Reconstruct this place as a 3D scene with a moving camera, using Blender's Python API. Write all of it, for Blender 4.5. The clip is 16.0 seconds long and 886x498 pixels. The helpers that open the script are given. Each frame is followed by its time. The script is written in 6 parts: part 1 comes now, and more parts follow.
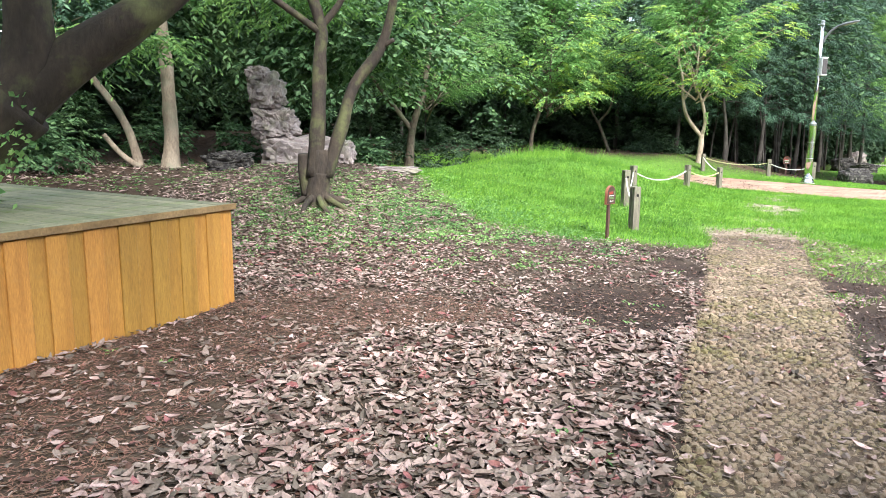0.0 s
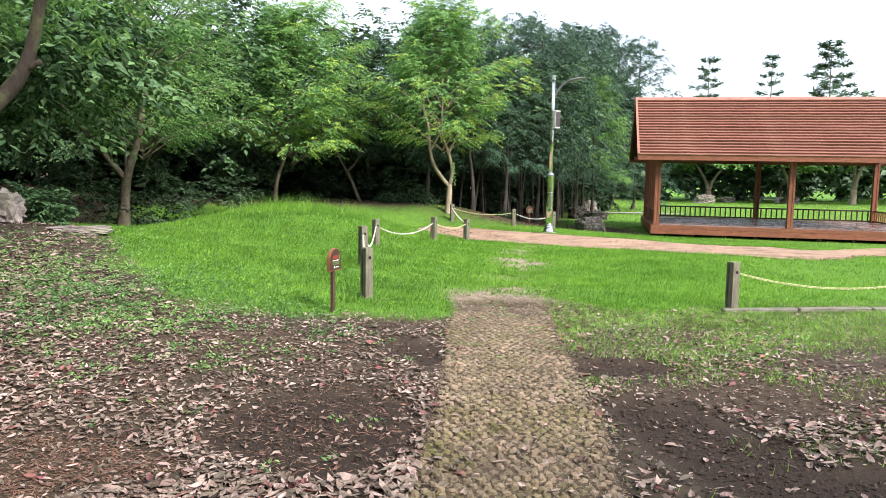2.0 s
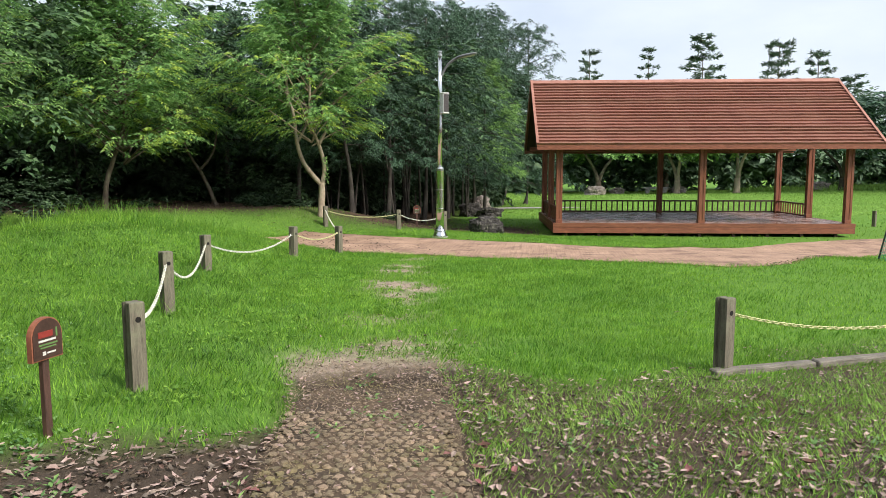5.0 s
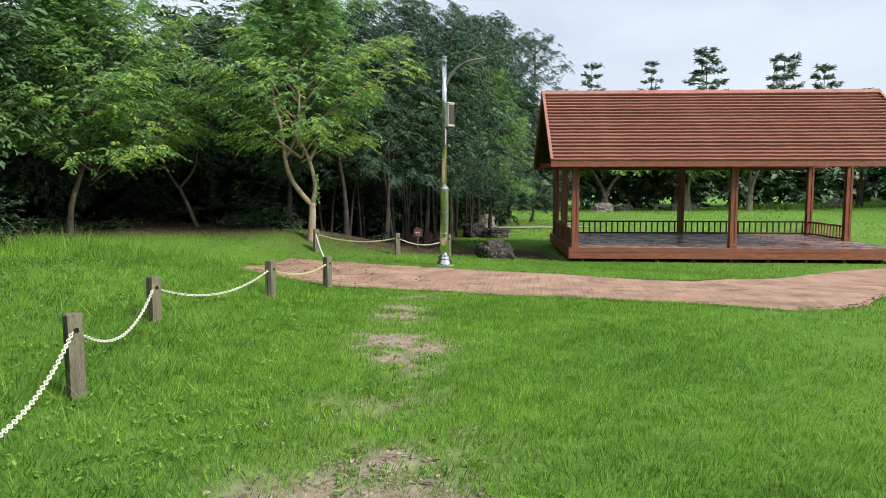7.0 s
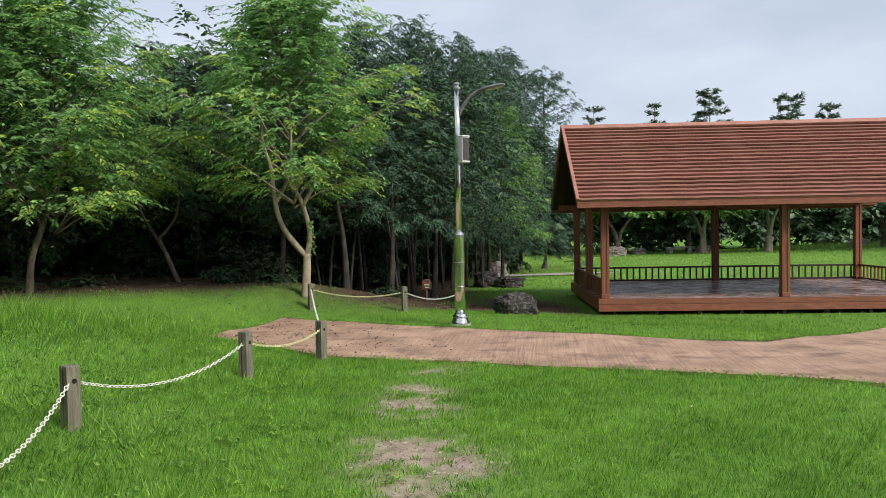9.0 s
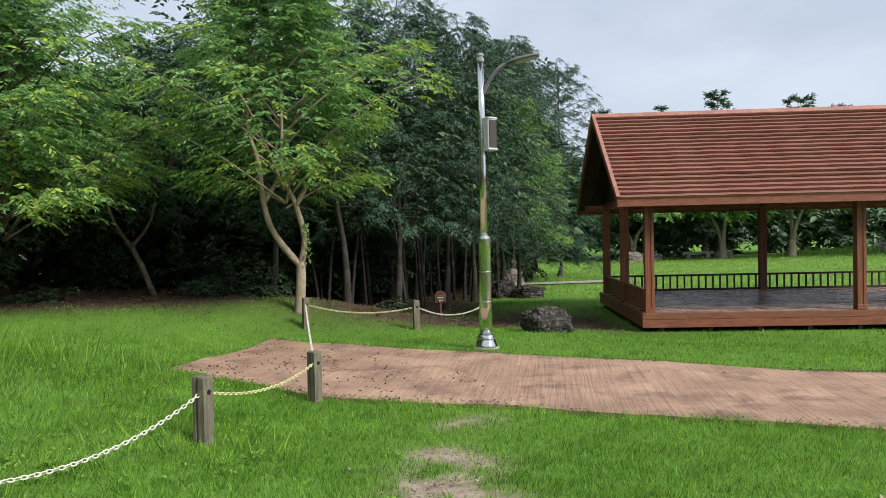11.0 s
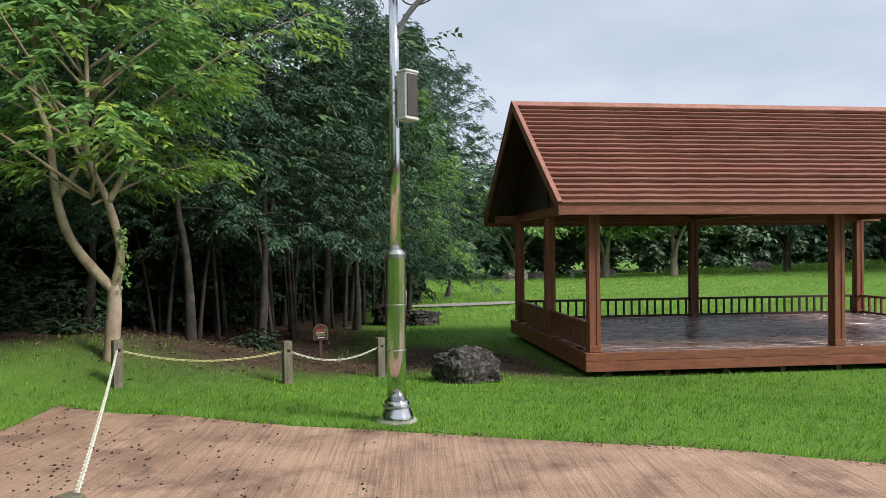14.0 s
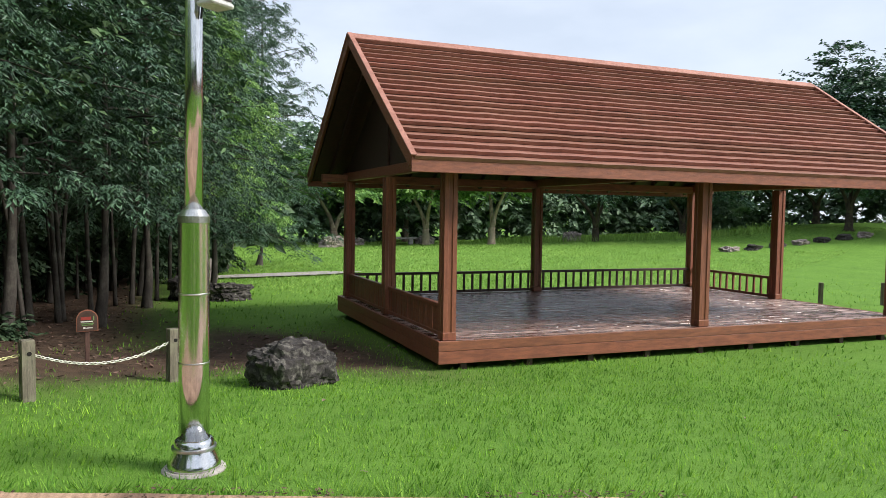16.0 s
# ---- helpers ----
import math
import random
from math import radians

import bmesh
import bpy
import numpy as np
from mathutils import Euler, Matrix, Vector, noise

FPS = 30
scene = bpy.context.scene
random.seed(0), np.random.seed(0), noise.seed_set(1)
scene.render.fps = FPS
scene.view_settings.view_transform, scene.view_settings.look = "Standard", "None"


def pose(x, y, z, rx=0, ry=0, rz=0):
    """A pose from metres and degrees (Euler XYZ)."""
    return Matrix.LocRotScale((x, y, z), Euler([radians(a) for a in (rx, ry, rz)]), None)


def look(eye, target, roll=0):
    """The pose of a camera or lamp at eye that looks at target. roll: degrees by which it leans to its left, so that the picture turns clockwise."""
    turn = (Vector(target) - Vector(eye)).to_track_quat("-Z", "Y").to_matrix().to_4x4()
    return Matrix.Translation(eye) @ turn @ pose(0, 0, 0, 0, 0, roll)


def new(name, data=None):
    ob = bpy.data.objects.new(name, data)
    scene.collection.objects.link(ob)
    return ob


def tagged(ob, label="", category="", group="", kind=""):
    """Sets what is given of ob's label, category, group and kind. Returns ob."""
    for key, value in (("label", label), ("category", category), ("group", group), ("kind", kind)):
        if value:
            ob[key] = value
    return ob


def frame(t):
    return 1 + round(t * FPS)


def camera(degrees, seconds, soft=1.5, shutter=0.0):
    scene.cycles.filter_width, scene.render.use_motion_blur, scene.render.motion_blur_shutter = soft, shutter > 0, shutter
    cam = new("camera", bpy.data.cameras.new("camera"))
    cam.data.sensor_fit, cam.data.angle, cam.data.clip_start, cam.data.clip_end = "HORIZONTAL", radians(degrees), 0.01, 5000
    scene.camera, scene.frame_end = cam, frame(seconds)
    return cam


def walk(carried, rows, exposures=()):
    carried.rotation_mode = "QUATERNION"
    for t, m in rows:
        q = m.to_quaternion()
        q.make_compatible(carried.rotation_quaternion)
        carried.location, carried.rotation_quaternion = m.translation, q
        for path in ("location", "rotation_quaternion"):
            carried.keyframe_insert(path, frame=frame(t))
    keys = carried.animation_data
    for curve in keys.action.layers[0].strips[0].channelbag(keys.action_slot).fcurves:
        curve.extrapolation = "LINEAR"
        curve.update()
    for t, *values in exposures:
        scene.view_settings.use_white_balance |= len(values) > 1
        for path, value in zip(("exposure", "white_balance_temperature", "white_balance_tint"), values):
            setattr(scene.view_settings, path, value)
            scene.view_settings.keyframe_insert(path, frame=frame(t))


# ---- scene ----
cam = camera(62.6, 16.0, soft=0.65)
PATH = [
    (0, (0.298, 0.031, 1.533), (0.23, 1.999, 1.181), 0.6),
    (0.5, (0.433, 0.44, 1.541), (0.619, 2.41, 1.25), 1.1),
    (1, (0.676, 0.827, 1.551), (1.029, 2.782, 1.317), 1.4),
    (1.5, (0.868, 1.267, 1.54), (1.35, 3.197, 1.332), 1.3),
    (2, (1.059, 1.742, 1.54), (1.617, 3.651, 1.328), 1.0),
    (2.5, (1.28, 2.216, 1.539), (1.882, 4.11, 1.312), 0.6),
    (3, (1.453, 2.76, 1.534), (2.12, 4.629, 1.289), 0.3),
    (3.5, (1.671, 3.265, 1.52), (2.38, 5.117, 1.26), 0.2),
    (4, (1.903, 3.787, 1.524), (2.662, 5.618, 1.259), 0.1),
    (4.5, (2.123, 4.306, 1.549), (2.932, 6.119, 1.303), -0.1),
    (4.7, (2.243, 4.516, 1.529), (3.069, 6.322, 1.293), -0.2),
    (6.8, (3.119, 6.509, 1.649), (3.976, 8.306, 1.456), 0.1),
    (7, (3.17, 6.699, 1.648), (4.011, 8.504, 1.463), -0.0),
    (7.5, (3.336, 7.255, 1.602), (4.157, 9.074, 1.466), -0.2),
    (8, (3.501, 7.77, 1.654), (4.34, 9.583, 1.559), -0.1),
    (8.5, (3.701, 8.267, 1.647), (4.538, 10.082, 1.579), -0.7),
    (10.8, (4.511, 10.817, 1.579), (5.356, 12.63, 1.531), -1.4),
    (11, (4.591, 11.038, 1.576), (5.429, 12.854, 1.535), -1.3),
    (11.5, (4.813, 11.61, 1.555), (5.661, 13.421, 1.535), -1.3),
    (12, (5.025, 12.166, 1.557), (5.893, 13.968, 1.559), -1.1),
    (12.5, (5.226, 12.727, 1.554), (6.153, 14.499, 1.574), -1.1),
    (13, (5.41, 13.328, 1.562), (6.419, 15.055, 1.581), -1.2),
    (13.5, (5.676, 13.902, 1.563), (6.757, 15.584, 1.566), -1.1),
    (14, (5.953, 14.476, 1.561), (7.102, 16.113, 1.556), -0.5),
    (14.5, (6.282, 14.926, 1.546), (7.464, 16.539, 1.535), 0.1),
    (15, (6.575, 15.449, 1.531), (7.829, 17.006, 1.491), 0.4),
    (15.5, (6.871, 15.915, 1.549), (8.234, 17.378, 1.481), 0.8),
    (16, (7.151, 16.381, 1.539), (8.678, 17.669, 1.441), 0.9),
]
walk(cam, [(t, look(eye, target, roll)) for t, eye, target, roll in PATH],
     [(0.0, 1.27, 6000, 10), (1.0, 0.98, 6150, 10), (1.5, 0.82, 6250, 10), (2.5, 0.68, 6450, 10), (3.5, 0.38, 6500, 10), (4.5, 0.25, 6500, 10), (7, 0.1, 6450, 10), (8.5, -0.1, 6400, 10),
      (11, -0.08, 6400, 10), (12.5, -0.05, 6400, 10), (13.5, -0.1, 6400, 10), (14.5, -0.09, 6400, 10), (15.2, 0.02, 6400, 10), (16, 0.22, 6400, 10)])

# ---- sky, sun ----
world = bpy.data.worlds.new("sky")
scene.world = world
world.use_nodes = True
wn, wl = world.node_tree.nodes, world.node_tree.links
wn.clear()
sky = wn.new("ShaderNodeTexSky")
sky.sky_type, sky.sun_disc = "NISHITA", False
sky.sun_elevation, sky.sun_rotation = radians(40), radians(151)
sky.air_density, sky.dust_density, sky.ozone_density = 1.0, 2.0, 1.5
sky_co = wn.new("ShaderNodeTexCoord")
sky_map = wn.new("ShaderNodeMapping")
sky_map.inputs["Scale"].default_value = (1.6, 1.6, 4.2)
cloud = wn.new("ShaderNodeTexNoise")
cloud.inputs["Scale"].default_value, cloud.inputs["Detail"].default_value = 1.7, 7
cloud_ramp = wn.new("ShaderNodeValToRGB")
cloud_ramp.color_ramp.elements[0].position, cloud_ramp.color_ramp.elements[1].position = 0.33, 0.66
cloud_ramp.color_ramp.elements[0].color = (0.62, 0.62, 0.62, 1)
cloud_ramp.color_ramp.elements[1].color = (0.97, 0.97, 0.97, 1)
sky_mix = wn.new("ShaderNodeMix")
sky_mix.data_type = "RGBA"
sky_mix.inputs["B"].default_value = (6.9, 7.5, 8.5, 1)
sky_bg = wn.new("ShaderNodeBackground")
sky_bg.inputs["Strength"].default_value = 0.12
sky_out = wn.new("ShaderNodeOutputWorld")
wl.new(sky_co.outputs["Generated"], sky_map.inputs["Vector"])
wl.new(sky_map.outputs["Vector"], cloud.inputs["Vector"])
wl.new(cloud.outputs["Fac"], cloud_ramp.inputs["Fac"])
wl.new(cloud_ramp.outputs["Color"], sky_mix.inputs["Factor"])
wl.new(sky.outputs["Color"], sky_mix.inputs["A"])
wl.new(sky_mix.outputs["Result"], sky_bg.inputs["Color"])
wl.new(sky_bg.outputs["Background"], sky_out.inputs["Surface"])

sun = new("sun", bpy.data.lights.new("sun", "SUN"))
sun.data.energy, sun.data.angle, sun.data.color = 4.8, radians(20), (1.0, 0.95, 0.87)
sun.matrix_world = look((5.5, -10, 9.6), (0, 0, 0))


# ---- materials ----
def node(nt, kind, **values):
    n = nt.nodes.new(kind)
    for key, value in values.items():
        n.inputs[key].default_value = value
    return n


def mixed(nt, fac, a, b):
    """A colour mix; fac, a and b are sockets or values."""
    m = nt.nodes.new("ShaderNodeMix")
    m.data_type = "RGBA"
    for name, v in (("Factor", fac), ("A", a), ("B", b)):
        if isinstance(v, bpy.types.NodeSocket):
            nt.links.new(v, m.inputs[name])
        else:
            m.inputs[name].default_value = v if name == "Factor" else (*v, 1)
    return m.outputs["Result"]


def ramp(nt, socket, lo, hi):
    r = nt.nodes.new("ShaderNodeMapRange")
    r.inputs["From Min"].default_value, r.inputs["From Max"].default_value = lo, hi
    nt.links.new(socket, r.inputs["Value"])
    return r.outputs["Result"]


def surf(name, light, dark, scale=8.0, rough=0.7, bump=0.3, fine=60.0, stretch=(1, 1, 1), island=0.0, piece=0.0,
         metal=0.0, third=None, third_scale=1.5, thin=0.0, spec=0.4, coat=0.0, rough_var=0.1):
    """A surface of two or three tones mixed by noise at two scales, with fine relief."""
    m = bpy.data.materials.new(name)
    m.use_nodes = True
    nt = m.node_tree
    bsdf = nt.nodes["Principled BSDF"]
    co = nt.nodes.new("ShaderNodeTexCoord")
    mp = nt.nodes.new("ShaderNodeMapping")
    mp.inputs["Scale"].default_value = stretch
    nt.links.new(co.outputs["Object"], mp.inputs["Vector"])
    if piece:
        shift = nt.nodes.new("ShaderNodeVectorMath")
        shift.operation, shift.inputs[1].default_value = "SCALE", (0, 0, 0)
        shift.inputs[0].default_value = (37.0, 53.0, 71.0)
        nt.links.new(nt.nodes.new("ShaderNodeObjectInfo").outputs["Random"], shift.inputs["Scale"])
        nt.links.new(shift.outputs["Vector"], mp.inputs["Location"])
    n1 = node(nt, "ShaderNodeTexNoise", Scale=scale, Detail=6.0, Roughness=0.6)
    n2 = node(nt, "ShaderNodeTexNoise", Scale=fine, Detail=4.0, Roughness=0.6)
    for n in (n1, n2):
        nt.links.new(mp.outputs["Vector"], n.inputs["Vector"])
    col = mixed(nt, ramp(nt, n1.outputs["Fac"], 0.34, 0.66), dark, light)
    tone = nt.nodes.new("ShaderNodeMix")
    tone.data_type, tone.blend_type = "RGBA", "MULTIPLY"
    tone.inputs["Factor"].default_value = 0.55
    nt.links.new(col, tone.inputs["A"])
    nt.links.new(mixed(nt, ramp(nt, n2.outputs["Fac"], 0.3, 0.7), (0.55, 0.55, 0.55), (1.3, 1.3, 1.3)), tone.inputs["B"])
    col = tone.outputs["Result"]
    if third:
        n3 = node(nt, "ShaderNodeTexNoise", Scale=third_scale, Detail=5.0, Roughness=0.65)
        nt.links.new(co.outputs["Object"], n3.inputs["Vector"])
        col = mixed(nt, ramp(nt, n3.outputs["Fac"], 0.5, 0.68), col, third)
    if island or piece:
        hsv = nt.nodes.new("ShaderNodeHueSaturation")
        rnd = nt.nodes.new("ShaderNodeNewGeometry").outputs["Random Per Island"] if island else nt.nodes.new("ShaderNodeObjectInfo").outputs["Random"]
        k = island or piece
        v = nt.nodes.new("ShaderNodeMapRange")
        v.inputs["To Min"].default_value, v.inputs["To Max"].default_value = 1 - k, 1 + k
        nt.links.new(rnd, v.inputs["Value"])
        nt.links.new(v.outputs["Result"], hsv.inputs["Value"])
        h = nt.nodes.new("ShaderNodeMapRange")
        h.inputs["To Min"].default_value, h.inputs["To Max"].default_value = 0.5 + 0.045 * k, 0.5 - 0.045 * k
        nt.links.new(rnd, h.inputs["Value"])
        nt.links.new(h.outputs["Result"], hsv.inputs["Hue"])
        nt.links.new(col, hsv.inputs["Color"])
        col = hsv.outputs["Color"]
    nt.links.new(col, bsdf.inputs["Base Color"])
    rr = nt.nodes.new("ShaderNodeMapRange")
    rr.inputs["To Min"].default_value, rr.inputs["To Max"].default_value = max(rough - rough_var, 0.02), min(rough + rough_var, 1)
    nt.links.new(n1.outputs["Fac"], rr.inputs["Value"])
    nt.links.new(rr.outputs["Result"], bsdf.inputs["Roughness"])
    bsdf.inputs["Metallic"].default_value = metal
    bsdf.inputs["Specular IOR Level"].default_value = spec
    bsdf.inputs["Coat Weight"].default_value = coat
    if bump:
        b = nt.nodes.new("ShaderNodeBump")
        b.inputs["Strength"].default_value, b.inputs["Distance"].default_value = bump, 0.01
        nt.links.new(n2.outputs["Fac"], b.inputs["Height"])
        nt.links.new(b.outputs["Normal"], bsdf.inputs["Normal"])
    if thin:
        out = nt.nodes["Material Output"]
        tr = nt.nodes.new("ShaderNodeBsdfTranslucent")
        nt.links.new(col, tr.inputs["Color"])
        mx = nt.nodes.new("ShaderNodeMixShader")
        mx.inputs["Fac"].default_value = thin
        nt.links.new(bsdf.outputs["BSDF"], mx.inputs[1])
        nt.links.new(tr.outputs["BSDF"], mx.inputs[2])
        nt.links.new(mx.outputs["Shader"], out.inputs["Surface"])
    return m


